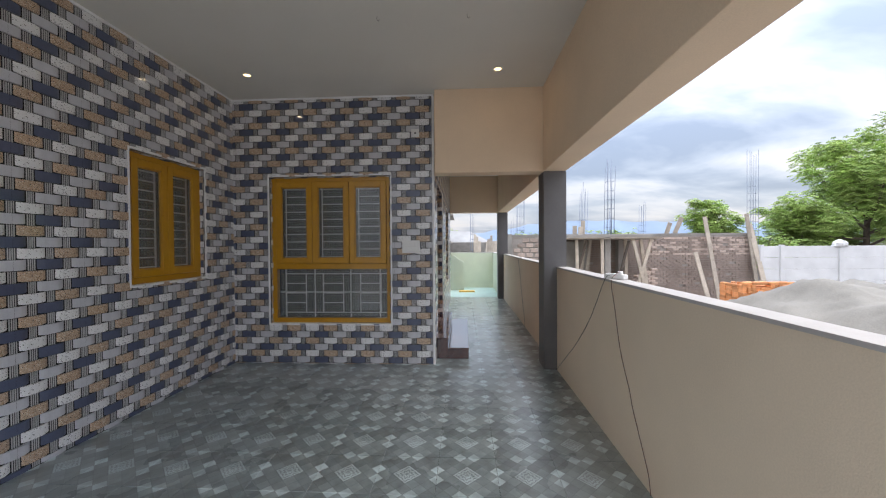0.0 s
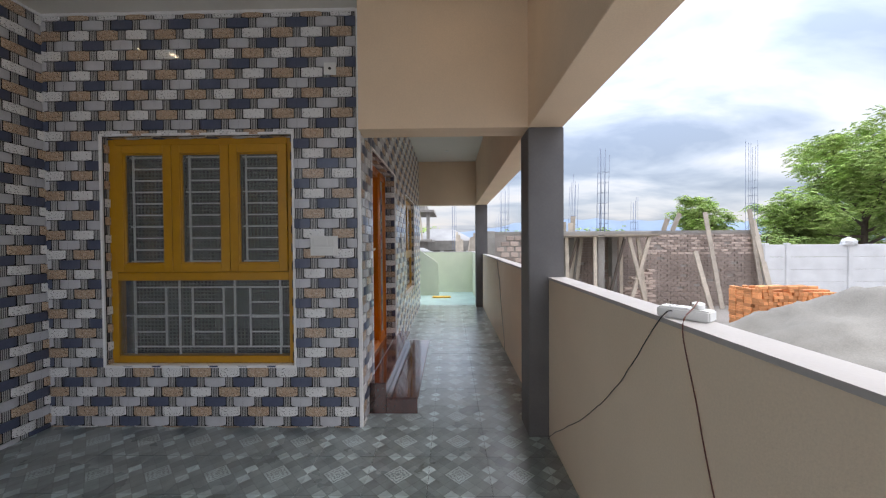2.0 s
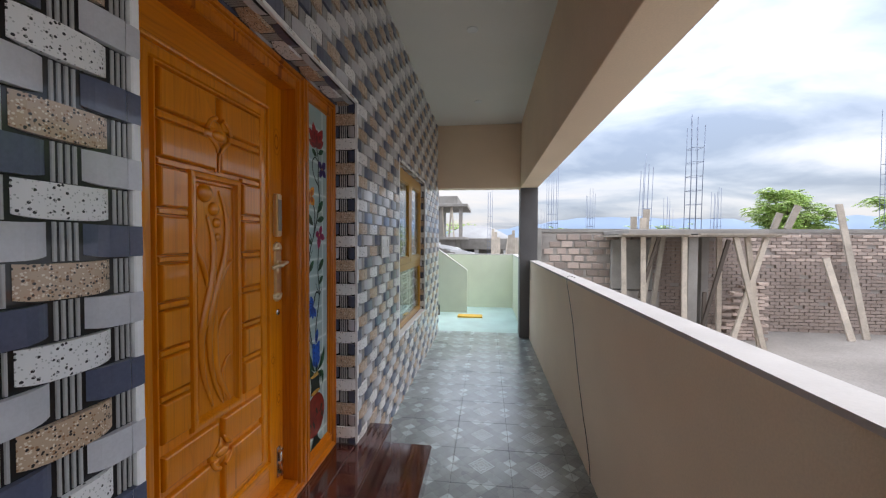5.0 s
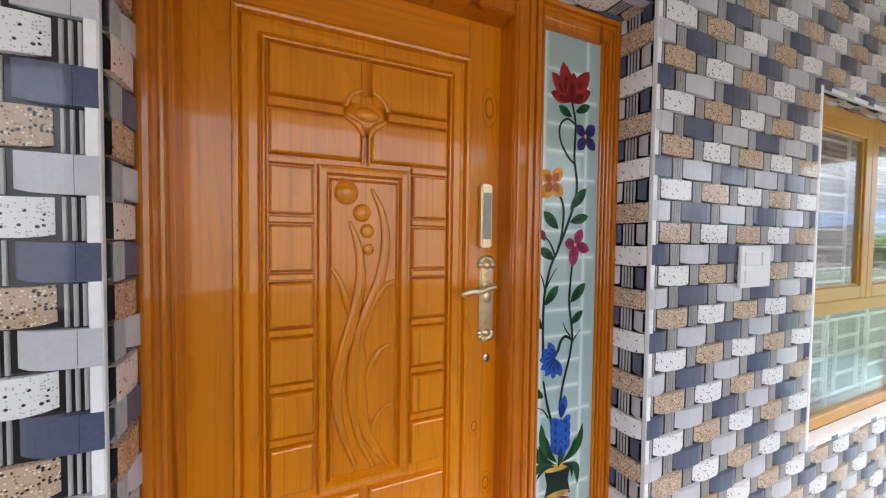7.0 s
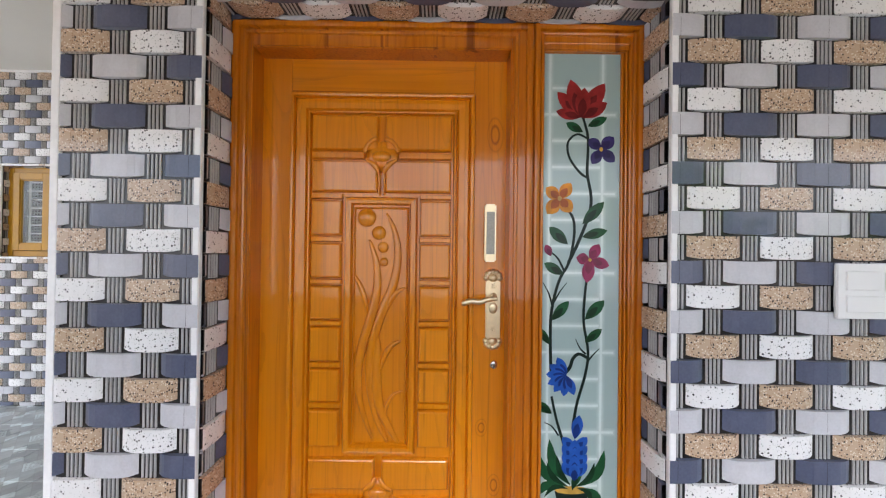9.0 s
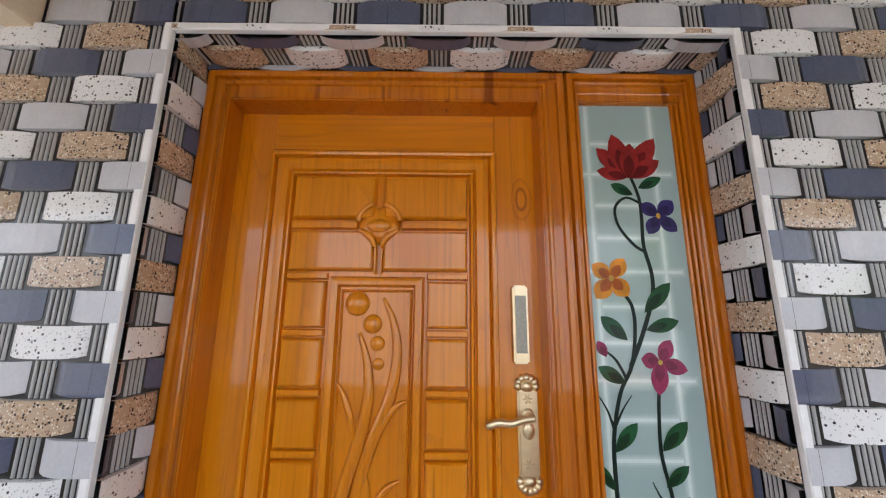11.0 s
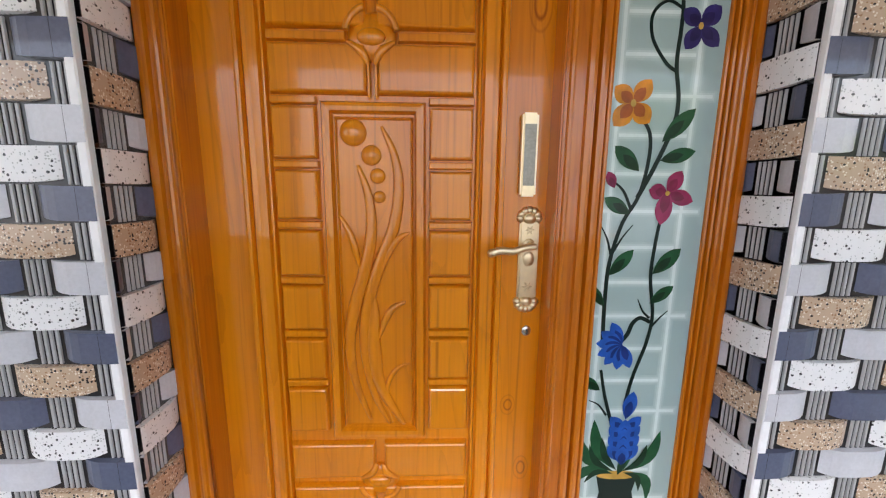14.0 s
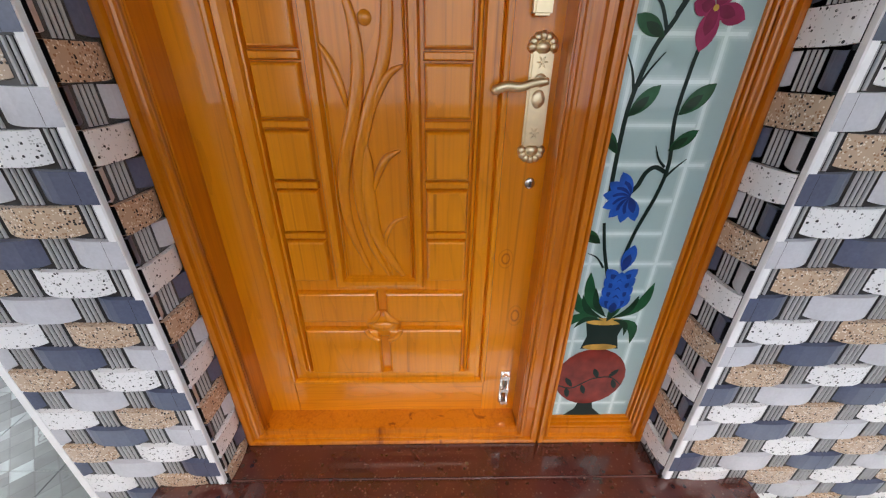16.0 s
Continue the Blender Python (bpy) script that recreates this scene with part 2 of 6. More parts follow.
    tone = calc("MULTIPLY", tone, calc("ADD", 0.75, calc("MULTIPLY", dirt.outputs[0], 0.5)))
    col = n.new("ShaderNodeVectorMath")
    col.operation = "SCALE"
    col.inputs[0].default_value = (0.84, 1.03, 1.04)
    l.new(tone, col.inputs["Scale"])
    l.new(col.outputs[0], b.inputs["Base Color"])
    b.inputs["Coat Weight"].default_value, b.inputs["Coat Roughness"].default_value = 1.0, 0.30
    b.inputs["Coat IOR"].default_value = 2.0
    rough = calc("ADD", 0.16, calc("MULTIPLY", dirt.outputs[0], 0.24))
    l.new(rough, b.inputs["Roughness"])
    h = calc("SUBTRACT", calc("MULTIPLY", big.outputs[0], 0.4), calc("ADD", groove, carve))
    bp = n.new("ShaderNodeBump")
    bp.inputs["Strength"].default_value, bp.inputs["Distance"].default_value = 0.35, 0.002
    l.new(h, bp.inputs["Height"])
    l.new(bp.outputs[0], b.inputs["Normal"])
    return m


def glazed(m, weight=0.7, rough=0.05):
    """A level glass glaze over the relief print of a wall tile: the gloss follows the tile's plane."""
    n, l = m.node_tree.nodes, m.node_tree.links
    b = n["Principled BSDF"]
    b.inputs["Specular IOR Level"].default_value = 0.25
    b.inputs["Coat Weight"].default_value, b.inputs["Coat Roughness"].default_value, b.inputs["Coat IOR"].default_value = weight, rough, 1.55
    face = n.new("ShaderNodeVectorTransform")
    face.vector_type, face.convert_from, face.convert_to = "NORMAL", "OBJECT", "WORLD"
    face.inputs[0].default_value = (0, -1, 0)
    l.new(face.outputs[0], b.inputs["Coat Normal"])
    return m


PLASTER = material("beige_paint", (0.84, 0.65, 0.465), 0.75, grain=0.04, grain_scale=120, stain=0.06, stain_scale=1.6, bump=0.12, bump_scale=160)
PARAPET = material("beige_parapet_paint", (0.84, 0.70, 0.53), 0.7, grain=0.04, grain_scale=120, stain=0.07, stain_scale=1.3, bump=0.12, bump_scale=160)
CEILING = material("ceiling_paint", (0.78, 0.75, 0.69), 0.7, grain=0.02, grain_scale=150, stain=0.04, stain_scale=1.2, bump=0.06, bump_scale=140)
PILLAR = material("grey_pillar_paint", (0.13, 0.125, 0.125), 0.55, grain=0.06, grain_scale=90, stain=0.12, stain_scale=4, bump=0.1, bump_scale=120)
COPING = material("white_coping_paint", (0.50, 0.475, 0.45), 0.6, grain=0.03, grain_scale=90, stain=0.08, stain_scale=5, bump=0.08)
GREEN = material("pale_green_paint", (0.66, 0.70, 0.55), 0.7, grain=0.03, grain_scale=100, stain=0.07, stain_scale=2, bump=0.1, bump_scale=150)
AQUA = material("aqua_floor_paint", (0.44, 0.60, 0.55), 0.5, grain=0.05, grain_scale=60, stain=0.15, stain_scale=2.5)
YELLOW = material("yellow_board", (0.75, 0.45, 0.06), 0.6, grain=0.1)
TRIM = material("white_tile_trim", (0.90, 0.90, 0.90), 0.35, grain=0.03, stain=0.05, stain_scale=8)
CORE = material("wall_mortar", (0.12, 0.12, 0.12), 0.9, grain=0.1, stain=0.1)
T_DARK = material("tile_slate_blue", (0.085, 0.104, 0.168), 0.3, grain=0.10, grain_scale=160, stain=0.10, stain_scale=14)
T_LIGHT = material("tile_pale_grey", (0.57, 0.575, 0.61), 0.3, grain=0.05, grain_scale=160, stain=0.07, stain_scale=14)
T_WHITE = speckled("tile_white_speckle", (0.84, 0.84, 0.84), ((145, 0.13, (0.035, 0.035, 0.04)), (250, 0.2, (0.5, 0.51, 0.50))), 0.3)
T_TAN = speckled("tile_tan_speckle", (0.54, 0.39, 0.275), ((200, 0.42, (0.80, 0.71, 0.59)), (180, 0.30, (0.36, 0.20, 0.11)), (165, 0.26, (0.025, 0.02, 0.02))), 0.3)
T_ROD = material("tile_silver_rod", (0.47, 0.47, 0.47), 0.3, grain=0.05)
T_BACK = material("tile_black_ground", (0.009, 0.009, 0.011), 0.3, grain=0.1)
for m_ in (T_DARK, T_LIGHT, T_WHITE, T_TAN, T_ROD, T_BACK):
    glazed(m_)
FLOOR_TILE = floor_tile_material()
GROUT = material("dark_grout", (0.05, 0.05, 0.05), 0.9, grain=0.1)
GRANITE = speckled("red_brown_granite", (0.085, 0.022, 0.016), ((60, 0.10, (0.03, 0.012, 0.012)), (120, 0.03, (0.14, 0.08, 0.06)), (140, 0.2, (0.11, 0.036, 0.025))), 0.15, (0.040, 0.015, 0.014))
for n_ in GRANITE.node_tree.nodes:
    if n_.type == "BSDF_PRINCIPLED":
        n_.inputs["Coat Weight"].default_value, n_.inputs["Coat Roughness"].default_value, n_.inputs["Coat IOR"].default_value = 1.0, 0.06, 1.55
TEAK = wood_material("varnished_teak", (0.70, 0.215, 0.006), (0.84, 0.285, 0.009))
TEAK_KNOTTY = wood_material("varnished_teak_knotty", (0.70, 0.215, 0.006), (0.84, 0.285, 0.009), knots=((5.688, 2.04, 0.032), (5.595, 2.248, 0.012), (5.645, 0.978, 0.016), (5.689, 0.772, 0.02)))
TEAK_H = wood_material("varnished_teak_across", (0.70, 0.215, 0.006), (0.84, 0.285, 0.009), along="Y")
TEAK_D = wood_material("varnished_teak_frame", (0.52, 0.135, 0.005), (0.66, 0.198, 0.007))
WINDOW_PAINT = material("ochre_enamel_paint", (0.52, 0.255, 0.012), 0.32, grain=0.04, grain_scale=40, stain=0.08, stain_scale=6, coat=0.2)
GRILLE = material("pale_grille_paint", (0.82, 0.85, 0.82), 0.45, grain=0.05)
PANE = glass_material("window_pane", (0.95, 0.97, 0.97), 0.02, 0.94)
FROST = glass_material("frosted_pane", (0.36, 0.50, 0.49), 0.3, 0.10)
FROST.node_tree.nodes["Principled BSDF"].inputs["Coat Weight"].default_value = 1.0
FROST.node_tree.nodes["Principled BSDF"].inputs["Coat Roughness"].default_value = 0.02
# near-black plaster: the shade of the unlit rooms is put into its colour
DARK_ROOM = material("room_plaster_shade", (0.035, 0.035, 0.034), 0.8, grain=0.05, stain=0.1)
BRASS = material("polished_brass", (0.80, 0.66, 0.43), 0.4, 1.0, grain=0.06)
STEEL = material("brushed_steel", (0.62, 0.60, 0.57), 0.25, 1.0)
PLASTIC = material("white_plastic", (0.80, 0.80, 0.78), 0.4)
BLACK = material("black_cable", (0.02, 0.02, 0.02), 0.5)
CABLE_BR = material("brown_cable", (0.16, 0.05, 0.03), 0.5)
SOIL = material("dusty_ground", (0.23, 0.21, 0.19), 0.95, grain=0.15, grain_scale=30, stain=0.25, stain_scale=0.7, bump=0.5, bump_scale=14)
SAND = material("grey_sand", (0.235, 0.222, 0.195), 0.95, grain=0.12, grain_scale=60, stain=0.18, stain_scale=1.5, bump=0.5, bump_scale=9)
MORTAR = material("grey_mortar", (0.35, 0.32, 0.295), 0.9, grain=0.12, stain=0.2, stain_scale=2, bump=0.3)
BRICK = material("weathered_brick", (0.43, 0.345, 0.30), 0.9, grain=0.15, grain_scale=40, stain=0.25, stain_scale=1.3, vary=0.28, bump=0.3)
BRICK_NEW = material("fresh_orange_brick", (0.68, 0.29, 0.12), 0.85, grain=0.12, grain_scale=30, vary=0.25, bump=0.3)
CONCRETE = material("raw_concrete", (0.28, 0.265, 0.245), 0.85, grain=0.1, grain_scale=50, stain=0.2, stain_scale=2.5, bump=0.25)
TIMBER = material("weathered_timber", (0.44, 0.385, 0.32), 0.85, grain=0.15, grain_scale=40, stain=0.2, stain_scale=4, vary=0.2, bump=0.3)
TIMBER_DARK = material("dark_timber", (0.10, 0.08, 0.065), 0.85, grain=0.15, vary=0.2)
WHITE_WALL = material("white_precast", (0.66, 0.67, 0.68), 0.8, grain=0.05, stain=0.1, stain_scale=2, bump=0.15)
REBAR = material("rusty_steel_bar", (0.20, 0.24, 0.32), 0.6, 0.3, grain=0.2)
# blue-grey carries the haze of distance in the hills' colour
HILL = material("hazed_hill", (0.20, 0.27, 0.36), 0.95, stain=0.15, stain_scale=0.01)
BARK = material("tree_bark", (0.12, 0.09, 0.07), 0.9, grain=0.2, bump=0.5)
LEAF = material("tree_leaf", (0.29, 0.43, 0.11), 0.6, grain=0.25, grain_scale=2.5, stain=0.4, stain_scale=0.5)
LEAF2 = material("tree_leaf_light", (0.45, 0.58, 0.19), 0.6, grain=0.25, grain_scale=2.5, stain=0.4, stain_scale=0.5)

# ---------------------------------------------------------------- building blocks


def box(bm, x0, x1, y0, y1, z0, z1, mat=0):
    vs = [bm.verts.new(p) for p in ((x0, y0, z0), (x1, y0, z0), (x1, y1, z0), (x0, y1, z0), (x0, y0, z1), (x1, y0, z1), (x1, y1, z1), (x0, y1, z1))]
    for ids in ((3, 2, 1, 0), (4, 5, 6, 7), (0, 1, 5, 4), (1, 2, 6, 5), (2, 3, 7, 6), (3, 0, 4, 7)):
        f = bm.faces.new([vs[i] for i in ids])
        f.material_index = mat


def mesh_of(bm, name, mats, bevel=0.0, segments=1, smooth=False):
    if bevel:
        bmesh.ops.bevel(bm, geom=list(bm.edges), offset=bevel, segments=segments, affect="EDGES", clamp_overlap=True)
    me = bpy.data.meshes.new(name)
    bm.normal_update()
    bm.to_mesh(me)
    bm.free()
    for m in mats if isinstance(mats, (list, tuple)) else [mats]:
        me.materials.append(m)
    if smooth:
        for p in me.polygons:
            p.use_smooth = True
    return me


def boxes(name, mats, items, parent=None, bevel=0.0, segments=1, origin=None):
    """One mesh out of boxes (x0, x1, y0, y1, z0, z1[, material])."""
    bm = bmesh.new()
    o = origin or (0, 0, 0)
    for it in items:
        box(bm, it[0] - o[0], it[1] - o[0], it[2] - o[1], it[3] - o[1], it[4] - o[2], it[5] - o[2], it[6] if len(it) > 6 else 0)
    ob = new(name, mesh_of(bm, name, mats, bevel, segments))
    ob.location = o
    if parent:
        ob.parent = parent
    return ob


def empty(name, at=(0, 0, 0)):
    ob = new(name)
    ob.location = at
    ob.empty_display_size = 0.1
    return ob


def tube(bm, points, radius, sides=8, mat=0, taper=None):
    """A round bar along points."""
    rings = []
    pts = [Vector(p) for p in points]
    for i, p in enumerate(pts):
        d = (pts[min(i + 1, len(pts) - 1)] - pts[max(i - 1, 0)]).normalized()
        a = d.cross(Vector((0.31, 0.27, 0.91))).normalized()
        c = d.cross(a)
        r = radius if taper is None else radius + (taper - radius) * i / max(1, len(pts) - 1)
        rings.append([bm.verts.new(p + (a * math.cos(2 * math.pi * k / sides) + c * math.sin(2 * math.pi * k / sides)) * r) for k in range(sides)])
    for r0, r1 in zip(rings, rings[1:]):
        for k in range(sides):
            f = bm.faces.new((r0[k], r0[(k + 1) % sides], r1[(k + 1) % sides], r1[k]))
            f.material_index, f.smooth = mat, True
    for r in (rings[0][::-1], rings[-1]):
        f = bm.faces.new(r)
        f.material_index = mat


def cut_rects(u0, u1, v0, v1, holes):
    """The rectangle less the holes, as rectangles."""
    rects = [(u0, u1, v0, v1)]
    for a0, a1, b0, b1 in holes:
        rest = []
        for r0, r1, s0, s1 in rects:
            if a1 <= r0 or a0 >= r1 or b1 <= s0 or b0 >= s1:
                rest.append((r0, r1, s0, s1))
                continue
            m0, m1 = max(r0, a0), min(r1, a1)
            if r0 < m0:
                rest.append((r0, m0, s0, s1))
            if m1 < r1:
                rest.append((m1, r1, s0, s1))
            if s0 < b0:
                rest.append((m0, m1, s0, b0))
            if b1 < s1:
                rest.append((m0, m1, b1, s1))
        rects = rest
    return [r for r in rects if r[1] - r[0] > 0.004 and r[3] - r[2] > 0.004]

# ---------------------------------------------------------------- the plan
XS, YF, XL = -0.40, 4.325, -3.025          # tiled faces: side wall, front wall, left wall
YE = 10.08                                  # end of the side wall
ZC = 3.42                                   # ceiling
YB = -0.8                                   # unseen front of the porch, left open and close by to let in light
PX0, PX1 = 0.945, 1.21                      # pillars and long beam
ZB = 2.402                                  # underside of the beams
DOOR = (4.768, 6.188, 0.28, 2.405)
WIN_FRONT = (-2.536, -0.952, 0.515, 2.414)
WIN_LEFT = (2.84, 3.796, 1.172, 2.413)
WIN_BACK = (1.0, 1.88, 1.51, 2.44)
WIN_SIDE = (7.300, 8.700, 0.655, 2.300)
TK = 0.012                                  # thickness of the tiling
GZ = -0.85                                  # ground of the plots around

# ---------------------------------------------------------------- structure
WT = 0.23
f_ = YF + TK
s_ = XS - TK
l_ = XL - TK
tagged(boxes("wall_front", [CORE], [(a, b, f_, f_ + WT, c, d) for a, b, c, d in cut_rects(l_ - WT, s_ - WT, -0.02, ZC, [WIN_FRONT])]), "weave-patterned tiled front wall of the house", "wall", kind="structure")
tagged(boxes("wall_side", [CORE], [(s_ - WT, s_, a, b, c, d) for a, b, c, d in cut_rects(f_, YE, -0.02, ZC, [(DOOR[0], DOOR[1], -0.02, DOOR[3]), WIN_SIDE])]), "weave-patterned tiled side wall of the house", "wall", kind="structure")
tagged(boxes("wall_left", [CORE], [(l_ - WT, l_, a, b, c, d) for a, b, c, d in cut_rects(YB, f_, -0.02, ZC, [WIN_LEFT, WIN_BACK])]), "weave-patterned tiled wall beside the porch", "wall", kind="structure")
tagged(boxes("ceiling", [CEILING], [(l_ - WT, PX0, YB, YE + 0.2, ZC, ZC + 0.15)]), "smooth off-white painted porch ceiling", "ceiling", kind="structure")
tagged(boxes("beam_long", [PLASTER], [(PX0, PX1, YB, YE + 0.2, ZB, ZC + 0.15)], bevel=0.004), "beige painted beam over the parapet", "beam", kind="structure")
tagged(boxes("beam_cross", [PLASTER], [(XS + 0.030, PX0 - 0.001, 4.186, 4.345, ZB + 0.002, ZC - 0.001), (XS + 0.002, PX0 - 0.002, 4.345, 4.42, ZB + 0.003, ZC - 0.001)]), "beige painted cross beam between house and pillar", "beam", kind="structure")
tagged(boxes("beam_end", [PLASTER], [(XS - 0.06, PX0 - 0.001, 9.925, 10.155, ZB + 0.002, ZC - 0.001)], bevel=0.004), "beige painted end beam of the passage", "beam", kind="structure")
for y in (4.183, 9.92, YB):
    tagged(boxes("pillar", [PILLAR], [(PX0, PX1 + 0.006, y, y + 0.30, -0.02, ZB)], bevel=0.006, segments=2), "dark grey painted square pillar", "pillar", kind="structure")
PAR = (1.10, 1.225)
for y0, y1 in ((YB + 0.30, 4.183), (4.483, 9.92)):
    tagged(boxes("parapet", [PARAPET, COPING], [(PAR[0], PAR[1], y0, y1, -0.9, 1.228), (PAR[0] - 0.004, PAR[1] + 0.004, y0, y1, 1.228, 1.246, 1)]), "beige plastered parapet with a white top", "parapet", kind="structure")
# rear yard with its stair wall
tagged(boxes("floor_yard", [AQUA], [(-4.0, 1.3, YE + 0.12, 12.54, -0.9, -0.004)]), "aqua painted rear yard floor", "floor", kind="structure")
tagged(boxes("wall_yard_end", [GREEN, COPING], [(-4.0, 1.3, 12.54, 12.67, -0.9, 1.225), (-4.0, 1.3, 12.535, 12.675, 1.225, 1.24, 1)]), "pale green painted yard wall", "wall", kind="structure")
tagged(boxes("wall_yard_side", [GREEN, COPING], [(1.02, 1.15, 10.26, 12.535, -0.9, 1.225), (1.015, 1.155, 10.26, 12.535, 1.225, 1.24, 1)]), "pale green painted side wall of the yard", "wall", kind="structure")


def stair_wall():
    bm = bmesh.new()
    y0, y1 = 11.83, 11.95
    prof = [(-4.0, -0.01), (0.0, -0.01), (0.0, 0.92), (-4.0, 3.75)]
    a = [bm.verts.new((x, y0, z)) for x, z in prof]
    b = [bm.verts.new((x, y1, z)) for x, z in prof]
    bm.faces.new(a)
    bm.faces.new(b[::-1])
    for i in range(4):
        j = (i + 1) % 4
        f = bm.faces.new((a[j], a[i], b[i], b[j]))
        f.material_index = 1 if i == 2 else 0
    ob = new("wall_stair", mesh_of(bm, "wall_stair", [GREEN, COPING]))
    tagged(ob, "pale green stair wall with a sloping white edge", "wall", kind="structure")


stair_wall()
# rooms behind the windows and door, their dark put into the colour, and the outer shell
tagged(boxes("wall_room_back", [DARK_ROOM], [(-7.0, -6.8, YB, YE, -0.02, ZC), (-6.8, s_ - WT, YE - 0.2, YE, -0.02, ZC), (-6.8, l_ - WT, YB, YB + 0.2, -0.02, ZC)]), "inner room wall coloured near-black for an unlit room", "wall", kind="structure")
tagged(boxes("wall_room_inner", [DARK_ROOM], [(-6.8, s_ - WT, 6.9, 7.0, 0, ZC), (-3.4, -3.3, f_ + WT, 6.9, 0, ZC)]), "partition wall coloured near-black for an unlit room", "wall", kind="structure")
tagged(boxes("floor_room", [DARK_ROOM], [(-6.8, s_ - WT, f_ + WT, YE - 0.2, -0.02, 0.22), (-6.8, l_ - WT, YB + 0.2, f_ + WT, -0.02, 0.22)]), "inner room floor coloured near-black for an unlit room", "floor", kind="structure")
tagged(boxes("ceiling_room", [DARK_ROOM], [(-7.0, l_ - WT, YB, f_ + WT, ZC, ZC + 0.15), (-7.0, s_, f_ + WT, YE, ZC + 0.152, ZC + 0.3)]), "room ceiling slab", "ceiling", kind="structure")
tagged(boxes("floor", [GROUT], [(l_, PAR[0], YB, f_, -0.9, -0.006), (s_, PAR[0], f_, YE + 0.12, -0.9, -0.006)]), "grey-green patterned parking tile floor", "floor", kind="structure")
# ground
gm = bmesh.new()
box(gm, -900, 900, -900, 900, GZ - 0.5, GZ)
tagged(new("ground", mesh_of(gm, "ground", [SOIL])), "dusty bare earth of the building plots", "ground", kind="structure")

# ---------------------------------------------------------------- door


def arc_points(pts, n=14):
    """A smooth run through the given points."""
    P = [Vector(p) for p in pts]
    out = []
    for i in range(len(P) - 1):
        a, b, c, d = P[max(i - 1, 0)], P[i], P[i + 1], P[min(i + 2, len(P) - 1)]
        for k in range(n // (len(P) - 1) + 2):
            t = k / (n // (len(P) - 1) + 2)
            out.append(0.5 * ((2 * b) + (c - a) * t + (2 * a - 5 * b + 4 * c - d) * t * t + (3 * b - a - 3 * c + d) * t ** 3))
    out.append(P[-1])
    return out


def lens_tube(bm, pts, width, height, mat=0, sides=8):
    """A carved blade lying on a plane that faces +x: swells in the middle, ends in points."""
    n = len(pts)
    rings = []
    for i, p in enumerate(pts):
        d = (pts[min(i + 1, n - 1)] - pts[max(i - 1, 0)]).normalized()
        side = Vector((1, 0, 0)).cross(d).normalized()
        s = max(0.06, math.sin(math.pi * (0.04 + 0.92 * i / (n - 1)))) ** 0.7
        rings.append([bm.verts.new(p + side * (math.cos(2 * math.pi * k / sides) * width * s) + Vector((1, 0, 0)) * (math.sin(2 * math.pi * k / sides) * height * s)) for k in range(sides)])
    for r0, r1 in zip(rings, rings[1:]):
        for k in range(sides):
            f = bm.faces.new((r0[k], r0[(k + 1) % sides], r1[(k + 1) % sides], r1[k]))
            f.smooth, f.material_index = True, mat
    bm.faces.new(rings[0][::-1])
    bm.faces.new(rings[-1])


def dome(bm, centre, ry, rz, h, mat=0, n=20, m=6):
    """A round boss that stands out along +x."""
    rings = []
    for j in range(m):
        a = j / m * math.pi / 2
        rings.append([bm.verts.new((centre[0] + h * math.sin(a), centre[1] + ry * math.cos(a) * math.cos(2 * math.pi * k / n), centre[2] + rz * math.cos(a) * math.sin(2 * math.pi * k / n))) for k in range(n)])
    top = bm.verts.new((centre[0] + h, centre[1], centre[2]))
    for r0, r1 in zip(rings, rings[1:]):
        for k in range(n):
            f = bm.faces.new((r0[k], r0[(k + 1) % n], r1[(k + 1) % n], r1[k]))
            f.smooth, f.material_index = True, mat
    for k in range(n):
        f = bm.faces.new((rings[-1][k], rings[-1][(k + 1) % n], top))
        f.smooth, f.material_index = True, mat


def ring_frame(bm, x0, x1, y0, y1, z0, z1, w, chamfer=0.004):
    """A mitred moulding round a rectangle, with sloping inner and outer sides, facing +x."""
    def loop(inset, x):
        return [bm.verts.new((x, a, b)) for a, b in ((y0 + inset, z0 + inset), (y1 - inset, z0 + inset), (y1 - inset, z1 - inset), (y0 + inset, z1 - inset))]
    loops = [loop(0, x0), loop(chamfer, x1), loop(w * 0.45, x1 + 0.0015), loop(w - chamfer, x1), loop(w, x0)]
    for a, b in zip(loops, loops[1:]):
        for i in range(4):
            j = (i + 1) % 4
            bm.faces.new((a[i], a[j], b[j], b[i]))


def pad(bm, x0, x1, y0, y1, z0, z1, slope=0.0085):
    """A raised field with a rounded shoulder, facing +x."""
    h = x1 - x0
    loops = [[bm.verts.new((x0 + h * f, y, z)) for y, z in ((y0 + e, z0 + e), (y1 - e, z0 + e), (y1 - e, z1 - e), (y0 + e, z1 - e))] for e, f in ((0, 0), (slope * 0.25, 0.62), (slope * 0.55, 0.88), (slope, 1.0))]
    bm.faces.new(loops[-1])
    for a, b in zip(loops, loops[1:]):
        for i in range(4):
            j = (i + 1) % 4
            bm.faces.new((a[i], a[j], b[j], b[i]))


